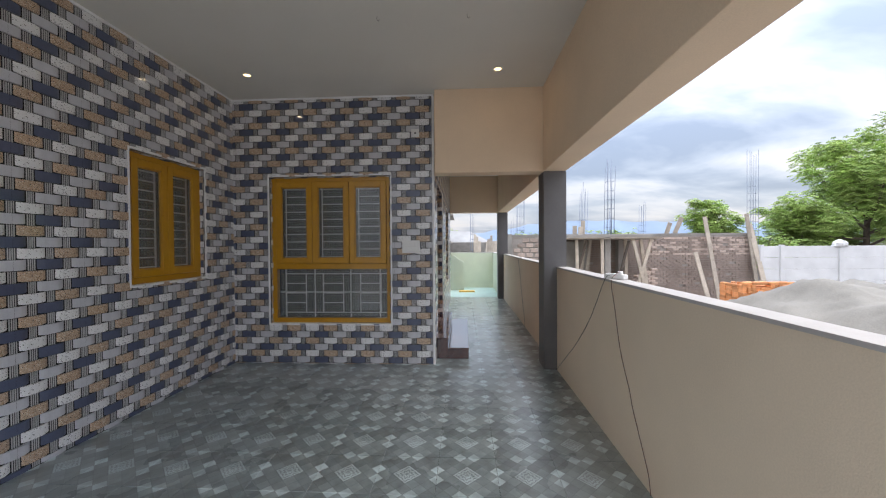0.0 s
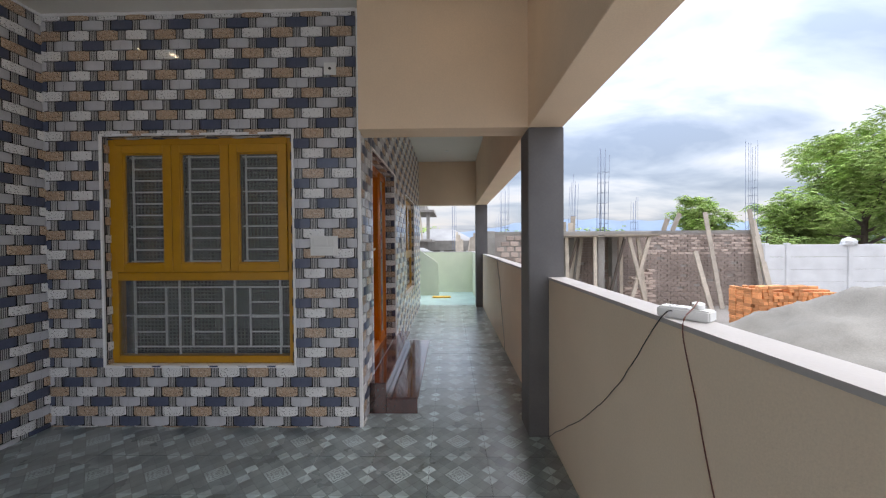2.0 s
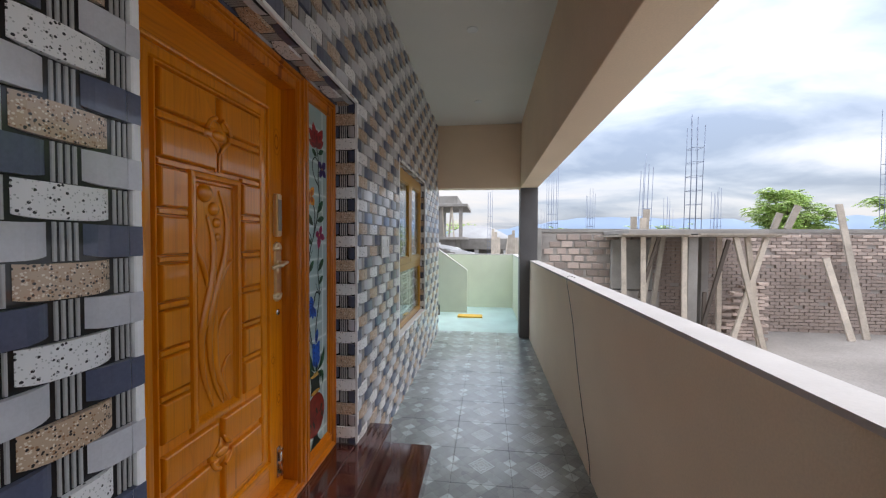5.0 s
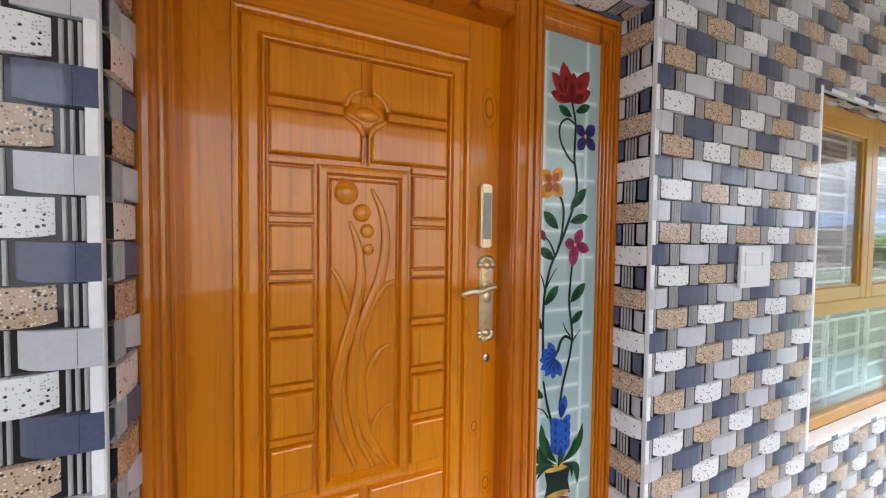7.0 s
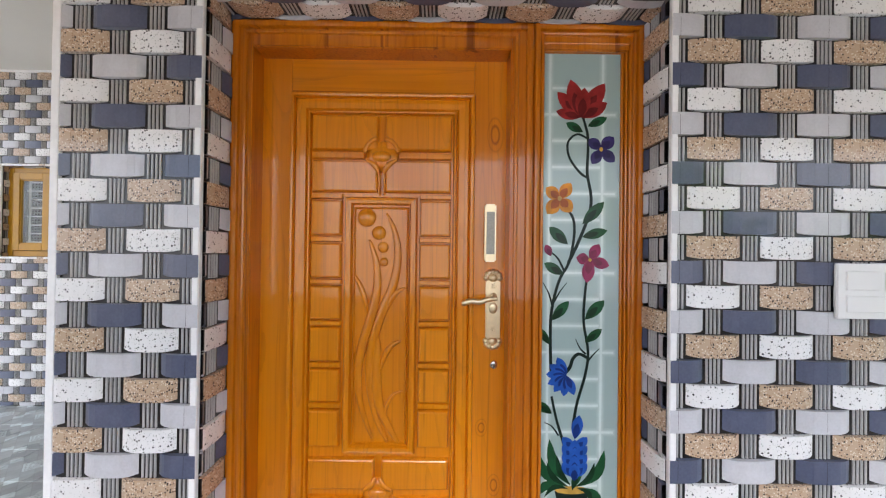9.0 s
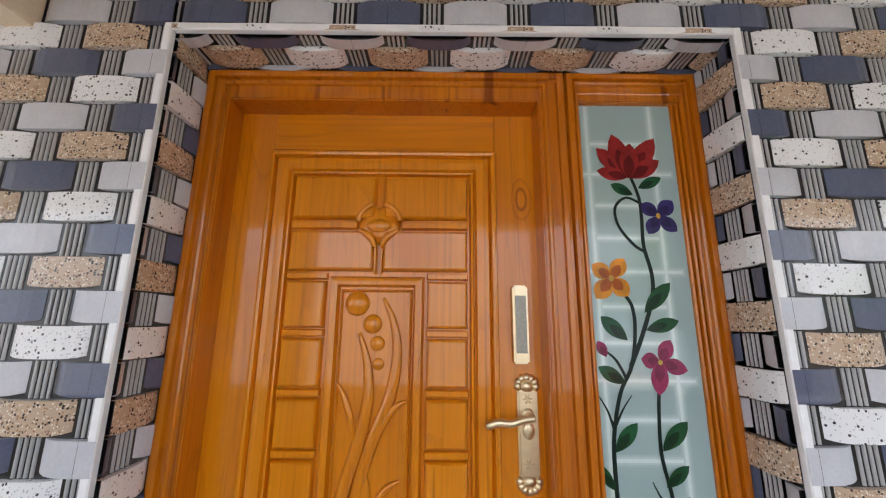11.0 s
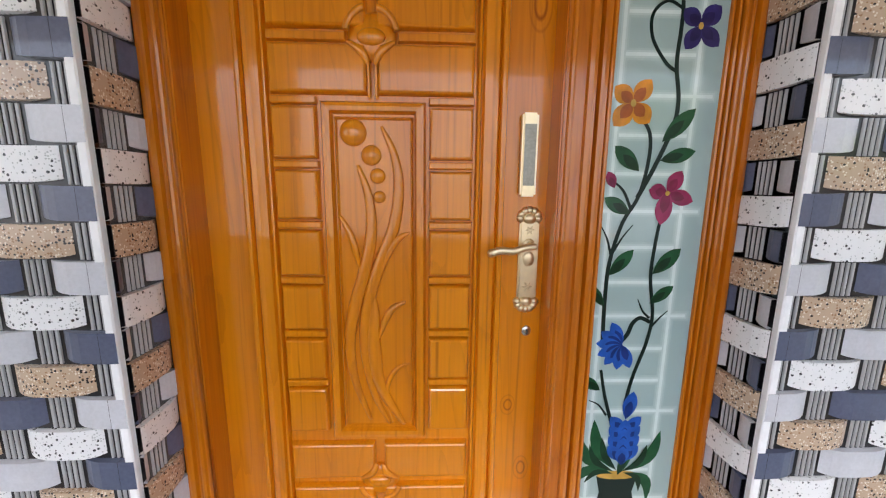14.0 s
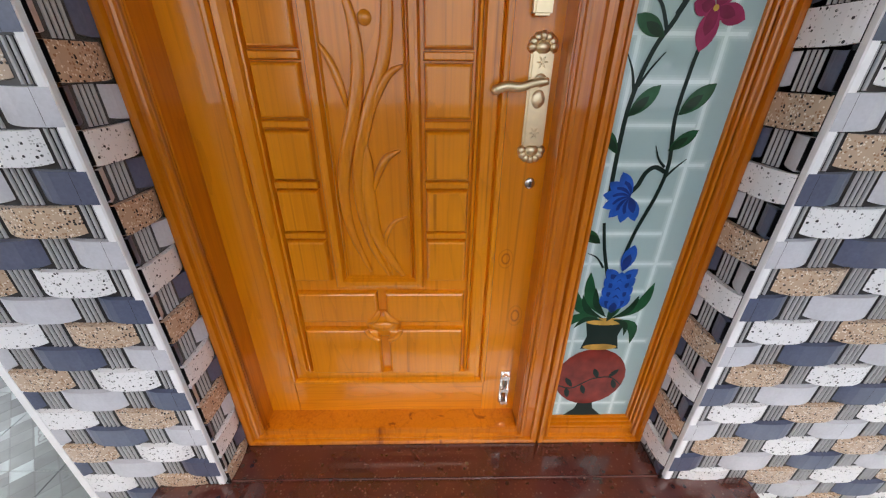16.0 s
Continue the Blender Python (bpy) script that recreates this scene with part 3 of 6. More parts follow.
def main_door():
    FX, LX = -0.53, -0.612
    y0, y1, z0, z1 = DOOR
    z0 = 0.27
    jl, ml, mr, jr = 4.843, 5.726, 5.806, 6.132
    zt, zb = 2.307, 0.345
    root = empty("front_door", (FX, (y0 + y1) / 2, z0))
    tagged(root, "closed varnished teak door with carved panels and a painted glass sidelight", "door")
    bx = -0.66
    o = root.location

    def put(name, bm, mats, label="", parent=None, bevel=0.0, segments=1):
        ob = new(name, mesh_of(bm, name, mats, bevel, segments))
        ob.parent = parent or root
        base = Vector(o) if parent is None else Vector((0, 0, 0))
        ob.location = -base
        if label:
            ob["label"] = label
        return ob

    # frame: posts, head and sill, with stepped mouldings
    bm = bmesh.new()
    for a, b in ((y0 + 0.002, jl), (ml, mr), (jr, y1 - 0.002)):
        box(bm, bx, FX, a, b, z0, z1 - 0.002)
    for a, b in ((jl, ml), (mr, jr)):
        box(bm, bx, FX - 0.001, a, b, zt, z1 - 0.002)
        box(bm, bx, FX - 0.001, a, b, z0, zb)
    put("door_frame", bm, [TEAK_D], bevel=0.004, segments=2)
    bm = bmesh.new()
    ring_frame(bm, FX - 0.003, FX + 0.010, y0 + 0.010, mr - 0.004, z0 + 0.004, z1 - 0.010, 0.026)
    ring_frame(bm, FX - 0.003, FX + 0.007, y0 + 0.044, ml + 0.028, z0 + 0.034, z1 - 0.040, 0.018)
    ring_frame(bm, FX - 0.003, FX + 0.010, mr - 0.002, y1 - 0.008, z0 + 0.004, z1 - 0.010, 0.024)
    ring_frame(bm, FX - 0.003, FX + 0.007, mr + 0.020, y1 - 0.034, z0 + 0.03, z1 - 0.036, 0.016)
    put("moulding", bm, [TEAK_D])
    # inner beads round the sidelight glass
    GY0, GY1, GZ0, GZ1 = 5.826, 6.110, 0.392, 2.303
    bm = bmesh.new()
    for i in range(3):
        w = 0.011
        ring_frame(bm, FX - 0.03, FX - 0.001 - 0.006 * i, GY0 - 0.033 + w * i, GY1 + 0.033 - w * i, GZ0 - 0.045 + w * 1.35 * i, GZ1 + 0.036 - w * i, w * 1.15, 0.003)
    put("glass_bead", bm, [TEAK_D])
    bm = bmesh.new()
    box(bm, FX - 0.026, FX - 0.020, GY0 - 0.03, GY1 + 0.03, GZ0 - 0.03, GZ1 + 0.03)
    put("sidelight_glass", bm, [FROST], "frosted pale aqua glass")
    GX = FX - 0.020
    # pale strips laid on the glass for the grille bars blurred behind it
    for w, lift, mat in ((0.0135, 0.0004, BAR_SOFT), (0.0085, 0.0006, BAR_MID), (0.0040, 0.0008, BAR_PALE)):
        bm = bmesh.new()
        for k, z in enumerate(np.arange(GZ0 + 0.055, GZ1 - 0.03, 0.0915)):
            a, b = (GY0 + 0.004, GY1 - 0.008) if k % 3 == 0 else (GY0 + 0.040, GY1 - 0.060)
            box(bm, GX, GX + lift, a + 0.012 - w, b - 0.012 + w, z - w, z + w)
        for y in (GY0 + 0.040, GY1 - 0.060):
            box(bm, GX, GX + lift + 0.0001, y - w, y + w, GZ0, GZ1)
        put("etched_band", bm, [mat], "whitish strip standing for a grille bar behind the glass")
    sidelight_painting(put, GX)
    # leaf
    leaf = empty("door_leaf")
    leaf.parent = root
    leaf.location = -Vector(o)
    leaf["label"] = "carved teak door leaf"
    bm = bmesh.new()
    A0, A1, B0, B1 = 4.942, 5.614, 0.490, 2.186
    for a, b in ((jl - 0.004, A0 + 0.004), (A1 - 0.004, ml + 0.004)):
        box(bm, LX - 0.04, LX, a, b, zb - 0.003, zt + 0.003)
    box(bm, LX - 0.04, LX - 0.0005, A0 + 0.0048, A1 - 0.0048, B0, B1)
    put("board", bm, [TEAK_KNOTTY], parent=leaf, bevel=0.0008)
    for a, b in ((zb - 0.003, B0 + 0.004), (B1 - 0.004, zt + 0.003)):
        bm = bmesh.new()
        box(bm, LX - 0.039, LX - 0.0004, A0 + 0.0048, A1 - 0.0048, a, b)
        put("rail", bm, [TEAK_H], parent=leaf, bevel=0.0008)
    bm = bmesh.new()
    ring_frame(bm, LX, LX + 0.014, A0, A1, B0, B1, 0.020)
    ring_frame(bm, LX, LX + 0.008, A0 + 0.020, A1 - 0.020, B0 + 0.018, B1 - 0.020, 0.045, 0.006)
    ring_frame(bm, LX, LX + 0.013, A0 + 0.066, A1 - 0.066, B0 + 0.05, B1 - 0.066, 0.014)
    put("panel_moulding", bm, [TEAK], parent=leaf)
    # raised fields
    bm = bmesh.new()
    P0, P1, C = 5.026, 5.528, 5.277
    S0, S1 = 5.145, 5.408
    h = LX + 0.021
    rows = (1.808, 1.653, 1.500, 1.352, 1.202, 1.057, 0.898)
    for a, b in zip(rows, rows[1:]):
        for y0_, y1_ in ((P0, S0 - 0.008), (S1 + 0.008, P1)):
            pad(bm, LX, h, y0_, y1_, b + 0.013, a - 0.013)
            pad(bm, LX, LX + 0.014, y0_ - 0.002, y1_ + 0.002, a - 0.010, a + 0.010, 0.004)
    for a, b in ((P0, C - 0.012), (C + 0.012, P1)):
        pad(bm, LX, h, a, b, 1.972, 2.100)
        pad(bm, LX, h, a, b, 1.822, 1.938)
        pad(bm, LX, h, a, b, 0.760, 0.872)
        pad(bm, LX, h, a, b, 0.545, 0.734)
        s = 0.052 if a == P0 else 0.0
        pad(bm, LX, LX + 0.014, a - 0.002 + (0.052 - s), b + 0.002 - s, 1.943, 1.966, 0.004)
    put("raised_panel", bm, [TEAK], parent=leaf)
    bm = bmesh.new()
    ring_frame(bm, LX, LX + 0.015, S0, S1, 0.884, 1.808, 0.030, 0.006)
    ring_frame(bm, LX, LX + 0.007, S0 + 0.032, S1 - 0.032, 0.916, 1.772, 0.008, 0.003)
    put("centre_moulding", bm, [TEAK], parent=leaf)
    bm = bmesh.new()

    def at(px, py):
        return Vector((LX + 0.002, 5.276 + (px - 652) * 0.00193, 1.949 - (py - 245) * 0.00191))
    for pts, w, hh in (
            (((662, 350), (678, 385), (684, 430), (676, 485), (655, 540), (638, 600), (633, 660), (645, 730), (668, 782)), 0.017, 0.010),
            (((630, 400), (643, 440), (646, 490), (636, 545), (620, 600), (612, 650), (618, 710), (640, 775)), 0.018, 0.011),
            (((638, 560), (646, 600), (646, 660), (655, 720), (690, 785)), 0.020, 0.009),
            (((604, 468), (615, 488), (624, 515), (629, 540)), 0.010, 0.011),
            (((699, 490), (682, 500), (668, 522), (656, 552)), 0.010, 0.011),
            (((692, 590), (674, 600), (662, 620), (654, 645)), 0.010, 0.011),
            (((697, 684), (680, 692), (668, 710), (664, 735), (672, 780)), 0.007, 0.007)):
        lens_tube(bm, arc_points([at(*p) for p in pts], 22), w, hh)
    for cx, cy, r in ((625, 358, 0.034), (648, 387, 0.026), (656, 414, 0.020), (658, 442, 0.016)):
        c = at(cx, cy)
        dome(bm, (LX, c.y, c.z), r, r, r * 0.62)
    put("carving", bm, [TEAK], parent=leaf)
    # rosettes where the panel grooves cross
    bm = bmesh.new()
    for zc, r in ((1.955, 0.050), (0.747, 0.046)):
        up = 1 if zc > 1 else -1
        for a0, a1 in ((8, 76), (104, 172)):
            ring = [Vector((LX + 0.022, C + r * 1.22 * math.cos(radians(a)), zc + up * r * 1.22 * math.sin(radians(a)))) for a in np.linspace(a0, a1, 13)]
            tube(bm, ring, 0.0080, 8)
        dome(bm, (LX, C, zc), r * 1.18, r * 1.12, 0.0225, n=28, m=6)
        dome(bm, (LX + 0.016, C, zc - up * 0.004), r * 0.70, r * 0.42, 0.016, n=20, m=6)
        for s in (-1, 1):
            lens_tube(bm, arc_points([Vector((LX + 0.020, C + s * 0.008, zc - up * r * 1.35)), Vector((LX + 0.024, C + s * r * 0.45, zc - up * r * 0.78)), Vector((LX + 0.021, C + s * r * 1.15, zc - up * r * 0.30))], 10), 0.010, 0.008)
    for s in (-1, 1):
        tube(bm, arc_points([(LX + 0.014, C + s * 0.010, 1.900), (LX + 0.013, C + s * 0.009, 1.870), (LX + 0.010, C + s * 0.009, 1.815)], 10), 0.004, 6)
    put("carved_rosette", bm, [TEAK], parent=leaf)
    # pull plate
    hx = LX
    bm = bmesh.new()
    box(bm, hx, hx + 0.026, 5.649, 5.690, 1.578, 1.785)
    put("pull_handle", bm, [BRASS], "polished brass rectangular pull", leaf, 0.005, 2)
    bm = bmesh.new()
    box(bm, hx + 0.026, hx + 0.0275, 5.655, 5.684, 1.606, 1.757)
    put("pull_inlay", bm, [INLAY], "engraved steel inlay", leaf)
    # lock plate with scrolled ends
    bm = bmesh.new()
    box(bm, hx - 0.006, hx + 0.010, 5.657, 5.710, 1.300, 1.512)
    bmesh.ops.bevel(bm, geom=list(bm.edges), offset=0.005, segments=2, affect="EDGES")
    for zc, s in ((1.520, 1), (1.292, -1)):
        for k in range(7):
            a = math.pi * k / 6
            dome(bm, (hx, 5.6835 + 0.024 * math.cos(a), zc + s * 0.022 * math.sin(a)), 0.012, 0.012, 0.012, n=10, m=3)
        dome(bm, (hx, 5.6835, zc), 0.019, 0.016, 0.015, n=12, m=4)
    dome(bm, (hx + 0.009, 5.6835, 1.412), 0.017, 0.022, 0.005, n=16, m=3)
    dome(bm, (hx + 0.009, 5.6835, 1.452), 0.016, 0.016, 0.006, n=14, m=3)
    for z in (1.335, 1.490):
        for k in range(6):
            a = math.pi * k / 3
            lens_tube(bm, [Vector((hx + 0.0102, 5.6835 + r * math.cos(a), z + r * math.sin(a))) for r in (0.002, 0.006, 0.010, 0.013)], 0.0022, 0.0016, sides=5)
    put("lock_plate", bm, [BRASS], "ornate brass lock plate", leaf)
    bm = bmesh.new()
    tube(bm, [(hx + 0.008, 5.6835, 1.452), (hx + 0.052, 5.6835, 1.452)], 0.009, 12)
    tube(bm, arc_points([(hx + 0.05, 5.690, 1.452), (hx + 0.055, 5.660, 1.449), (hx + 0.055, 5.630, 1.440), (hx + 0.053, 5.600, 1.442), (hx + 0.051, 5.576, 1.434)], 12), 0.0085, 10, taper=0.011)
    dome(bm, (hx + 0.048, 5.578, 1.434), 0.012, 0.012, 0.012, n=10, m=3)
    put("lever", bm, [BRASS], "curved brass lever", leaf)
    bm = bmesh.new()
    dome(bm, (hx, 5.690, 1.205), 0.014, 0.016, 0.006, n=16, m=4)
    put("keyhole_cap", bm, [STEEL], "steel keyhole cover", leaf)
    bm = bmesh.new()
    # raised black slip in place of the dark inside the keyhole
    box(bm, hx + 0.0055, hx + 0.0068, 5.6875, 5.6925, 1.196, 1.212)
    put("keyhole", bm, [BLACK], parent=leaf)
    bm = bmesh.new()
    box(bm, hx, hx + 0.005, 5.668, 5.700, 0.385, 0.535)
    tube(bm, [(hx + 0.014, 5.684, 0.39), (hx + 0.014, 5.684, 0.53)], 0.007, 10)
    for z in (0.40, 0.46, 0.52):
        box(bm, hx + 0.004, hx + 0.022, 5.671, 5.697, z - 0.007, z + 0.007)
    put("tower_bolt", bm, [STEEL], "worn steel tower bolt", leaf)


INLAY = material("dull_silver_inlay", (0.30, 0.29, 0.25), 0.45, 0.6, grain=0.15, grain_scale=150)
# three tones draw a grille bar's blurred edges as seen through frosted glass
BAR_PALE = material("grille_bar_strip", (0.66, 0.78, 0.76), 0.3, grain=0.03, coat=1.0)
BAR_MID = material("grille_bar_strip_edge", (0.50, 0.63, 0.61), 0.3, grain=0.03, coat=1.0)
BAR_SOFT = material("grille_bar_strip_fringe", (0.42, 0.56, 0.54), 0.3, grain=0.03, coat=1.0)


def petal_paint(name, color):
    return material(name, color, 0.3, grain=0.10, grain_scale=45, stain=0.35, stain_scale=22, coat=0.25)


P_RED = petal_paint("red_glass_paint", (0.13, 0.008, 0.010))
P_PURPLE = petal_paint("violet_glass_paint", (0.022, 0.015, 0.085))
P_ORANGE = petal_paint("orange_glass_paint", (0.40, 0.085, 0.006))
P_PINK = petal_paint("pink_glass_paint", (0.19, 0.008, 0.05))
P_BLUE = petal_paint("blue_glass_paint", (0.005, 0.026, 0.16))
P_GREEN = petal_paint("green_glass_paint", (0.004, 0.030, 0.012))
P_STEM = material("dark_stem_paint", (0.008, 0.02, 0.016), 0.3)
P_VASE = petal_paint("vase_red_paint", (0.19, 0.022, 0.014))
P_GOLD = petal_paint("ochre_glass_paint", (0.52, 0.30, 0.06))


PAIRED = {}
for m_, c_ in ((P_RED, (0.28, 0.020, 0.020)), (P_PURPLE, (0.035, 0.026, 0.13)), (P_ORANGE, (0.66, 0.24, 0.012)), (P_PINK, (0.30, 0.018, 0.085)), (P_BLUE, (0.010, 0.085, 0.38)), (P_GREEN, (0.008, 0.075, 0.028))):
    PAIRED[m_] = petal_paint(m_.name + "_light", c_)


for m_ in [FROST, BAR_PALE, BAR_MID, BAR_SOFT, P_RED, P_PURPLE, P_ORANGE, P_PINK, P_BLUE, P_GREEN, P_VASE, P_GOLD] + list(PAIRED.values()):
    m_.node_tree.nodes["Principled BSDF"].inputs["Coat IOR"].default_value = 1.47
    m_.node_tree.nodes["Principled BSDF"].inputs["Coat Roughness"].default_value = 0.02
for m_ in [P_RED, P_PURPLE, P_ORANGE, P_PINK, P_BLUE, P_GREEN, P_VASE, P_GOLD, P_STEM] + list(PAIRED.values()):
    m_.node_tree.nodes["Principled BSDF"].inputs["Specular IOR Level"].default_value = 0.2


def flat_leaf(bm, x, a, b, width, skew=0.0):
    """A flat painted petal from a to b in the plane of the glass."""
    a, b = Vector((x, *a)), Vector((x, *b))
    d = b - a
    side = Vector((0, -d.z, d.y)).normalized()
    n = 7
    left, right = [], []
    for i in range(1, n):
        t = i / n
        w = width * 1.12 * math.sin(math.pi * t ** 1.1) ** 0.75
        mid = a + d * t + side * skew * math.sin(math.pi * t)
        left.append(mid + side * w)
        right.append(mid - side * w)
    loop = [bm.verts.new(p) for p in [a] + right + [b] + left[::-1]]
    bm.faces.new(loop)


def flat_line(bm, x, pts, w0, w1):
    pts = arc_points([Vector((x, *p)) for p in pts], 26)
    last = None
    for i, p in enumerate(pts):
        d = (pts[min(i + 1, len(pts) - 1)] - pts[max(i - 1, 0)]).normalized()
        s = Vector((0, -d.z, d.y))
        w = w0 + (w1 - w0) * i / (len(pts) - 1)
        cur = (bm.verts.new(p + s * w), bm.verts.new(p - s * w))
        if last:
            bm.faces.new((last[1], cur[1], cur[0], last[0]))
        last = cur


def flat_disc(bm, x, cy, cz, ry, rz, n=24):
    bm.faces.new([bm.verts.new((x, cy + ry * math.cos(2 * math.pi * k / n), cz + rz * math.sin(2 * math.pi * k / n))) for k in range(n)])


def sidelight_painting(put, GX):
    """Vase with climbing flowers, painted on the glass."""
    S = 0.00198

    def q(px, py):
        return (5.837 + (px - 955) * S, 2.293 - (py - 97) * S)
    x = GX + 0.0012

    def layer(name, mat, items, dx=0.0, label=""):
        bm = bmesh.new()
        for k, it in enumerate(items):
            xk = x + dx + 0.00008 * k
            if it[0] == "leaf":
                a, b, skew = q(*it[1]), q(*it[2]), (it[4] if len(it) > 4 else 0) * S
                before = set(bm.faces)
                flat_leaf(bm, xk, a, b, it[3] * S, skew)
                for f in set(bm.faces) - before:
                    f.material_index = 1
                tip = (a[0] + (b[0] - a[0]) * 0.66, a[1] + (b[1] - a[1]) * 0.66)
                flat_leaf(bm, xk + 0.00004, a, tip, it[3] * S * 0.58, skew * 0.6)
            elif it[0] == "line":
                flat_line(bm, xk, [q(*p) for p in it[1]], it[2] * S, it[3] * S)
            elif it[0] == "poly":
                bm.faces.new([bm.verts.new((xk, *q(*p))) for p in it[1]])
            else:
                c = q(*it[1])
                flat_disc(bm, xk, c[0], c[1], it[2] * S, it[3] * S)
        put(name, bm, [mat, PAIRED.get(mat, mat)], label)

    layer("painted_stem", P_STEM, [
        ("line", ((1027, 200), (1036, 232), (1037, 262), (1036, 300), (1043, 340), (1040, 372), (1022, 420), (1004, 458)), 2.2, 3.0),
        ("line", ((1037, 240), (1018, 232), (1002, 246), (1004, 272), (1022, 298), (1036, 308)), 1.8, 2.2),
        ("line", ((1000, 362), (1012, 380), (1014, 410), (1006, 455), (988, 490), (976, 540), (974, 590), (976, 650)), 2.2, 2.8),
        ("line", ((972, 438), (986, 450), (998, 474)), 1.2, 2.2),
        ("line", ((960, 492), (970, 510), (977, 532)), 0.5, 2.0),
        ("line", ((1002, 492), (990, 508), (980, 526)), 0.5, 1.8),
        ("line", ((1038, 478), (1034, 510), (1032, 560), (1040, 610), (1036, 650), (1022, 700), (1015, 740)), 2.2, 2.6),
        ("line", ((1038, 622), (1024, 616), (1014, 624), (1008, 640), (995, 655)), 2.6, 3.2),
        ("line", ((1018, 590), (1026, 606), (1036, 616)), 0.5, 2.0),
        ("line", ((1060, 606), (1050, 616), (1040, 628)), 0.5, 2.0),
        ("line", ((977, 690), (986, 730), (1000, 775)), 2.0, 2.6),
        ("line", ((964, 735), (978, 742), (990, 758)), 0.5, 1.8)])
    layer("painted_leaf", P_GREEN, [
        ("leaf", (1028, 228), (998, 212), 7), ("leaf", (1036, 218), (1070, 202), 7), ("leaf", (1028, 390), (1066, 350), 9),
        ("leaf", (1003, 425), (970, 395), 9), ("leaf", (1028, 412), (1072, 400), 8), ("leaf", (996, 478), (962, 458), 8),
        ("leaf", (976, 558), (1006, 524), 8), ("leaf", (1034, 556), (1068, 522), 9), ("leaf", (973, 600), (952, 570), 6),
        ("leaf", (1034, 596), (1064, 572), 7), ("leaf", (978, 720), (950, 700), 7),
        ("leaf", (1008, 846), (950, 780), 8, 15), ("leaf", (1012, 844), (974, 764), 8, 11), ("leaf", (1020, 846), (1070, 782), 8, -15),
        ("leaf", (1008, 850), (944, 872), 7, -18), ("leaf", (1022, 848), (1060, 896), 7, 18), ("leaf", (1014, 852), (1030, 806), 7)], 0.0004, "painted green leaf")
    layer("painted_red_flower", P_RED, [
        ("leaf", (1024, 202), (982, 158), 11), ("leaf", (1024, 202), (980, 192), 9), ("leaf", (1024, 203), (1005, 136), 13),
        ("leaf", (1024, 202), (1066, 142), 13), ("leaf", (1024, 203), (1070, 176), 11), ("leaf", (1024, 204), (1030, 150), 12)], 0.0006, "painted red lotus")
    layer("painted_violet_flower", P_PURPLE, [
        ("leaf", (1060, 258), (1038, 240), 9), ("leaf", (1060, 258), (1082, 236), 10), ("leaf", (1060, 258), (1084, 280), 9), ("leaf", (1060, 258), (1044, 284), 9)], 0.0006)
    layer("painted_orange_flower", P_ORANGE, [
        ("leaf", (988, 345), (964, 326), 10), ("leaf", (988, 345), (1008, 318), 10), ("leaf", (988, 345), (1010, 368), 11), ("leaf", (988, 345), (966, 372), 11)], 0.0006)
    layer("painted_pink_flower", P_PINK, [
        ("leaf", (1042, 452), (1058, 424), 9), ("leaf", (1042, 452), (1076, 462), 9), ("leaf", (1042, 452), (1018, 448), 9), ("leaf", (1042, 448), (1037, 492), 10),
        ("leaf", (974, 446), (964, 426), 6)], 0.0006)
    layer("painted_blue_flower", P_BLUE, [("leaf", (1003, 654), (1003 + 36 * math.cos(a), 654 - 36 * math.sin(a)), 7.5) for a in np.radians((118, 148, 176, 204, 232, 262, 292))]
          + [("leaf", (1018, 764), (1026, 722), 9)]
          + [("leaf", (1018, 784 + 15 * k), (1018 + s * 22, 760 + 15 * k), 8) for k in range(4) for s in (-1, 1)]
          + [("leaf", (1018, 800 + 12 * k), (1018, 764 + 14 * k), 9) for k in range(4)], 0.0008, "painted blue flower")
    layer("painted_flower_eye", P_GOLD, [("disc", (1060, 258), 3, 4), ("disc", (988, 345), 3.5, 4.5), ("disc", (1042, 452), 3, 3), ("disc", (1014, 852), 30, 7), ("disc", (1014, 902), 27, 6)], 0.0010)
    layer("painted_vase_neck", P_STEM, [("poly", ((984, 854), (990, 880), (984, 906), (1044, 906), (1038, 880), (1044, 854))), ("poly", ((1003, 1022), (998, 1042), (980, 1060), (1048, 1060), (1030, 1042), (1025, 1022)))], 0.0005)
    layer("painted_vase", P_VASE, [("disc", (1012, 968), 58, 62)], 0.0009, "painted red clay vase")
    layer("painted_vase_sprig", P_STEM, [("line", ((958, 985), (985, 992), (1015, 972), (1045, 968), (1066, 985)), 1.4, 1.0)]
          + [("leaf", (px, py), (px + dx, py + dy), 4) for px, py, dx, dy in ((985, 990, -14, -22), (1000, 984, 8, 22), (1025, 970, -10, -22), (1042, 968, 14, -18), (1050, 972, 8, 22), (975, 990, 6, 24))], 0.0011)



main_door()

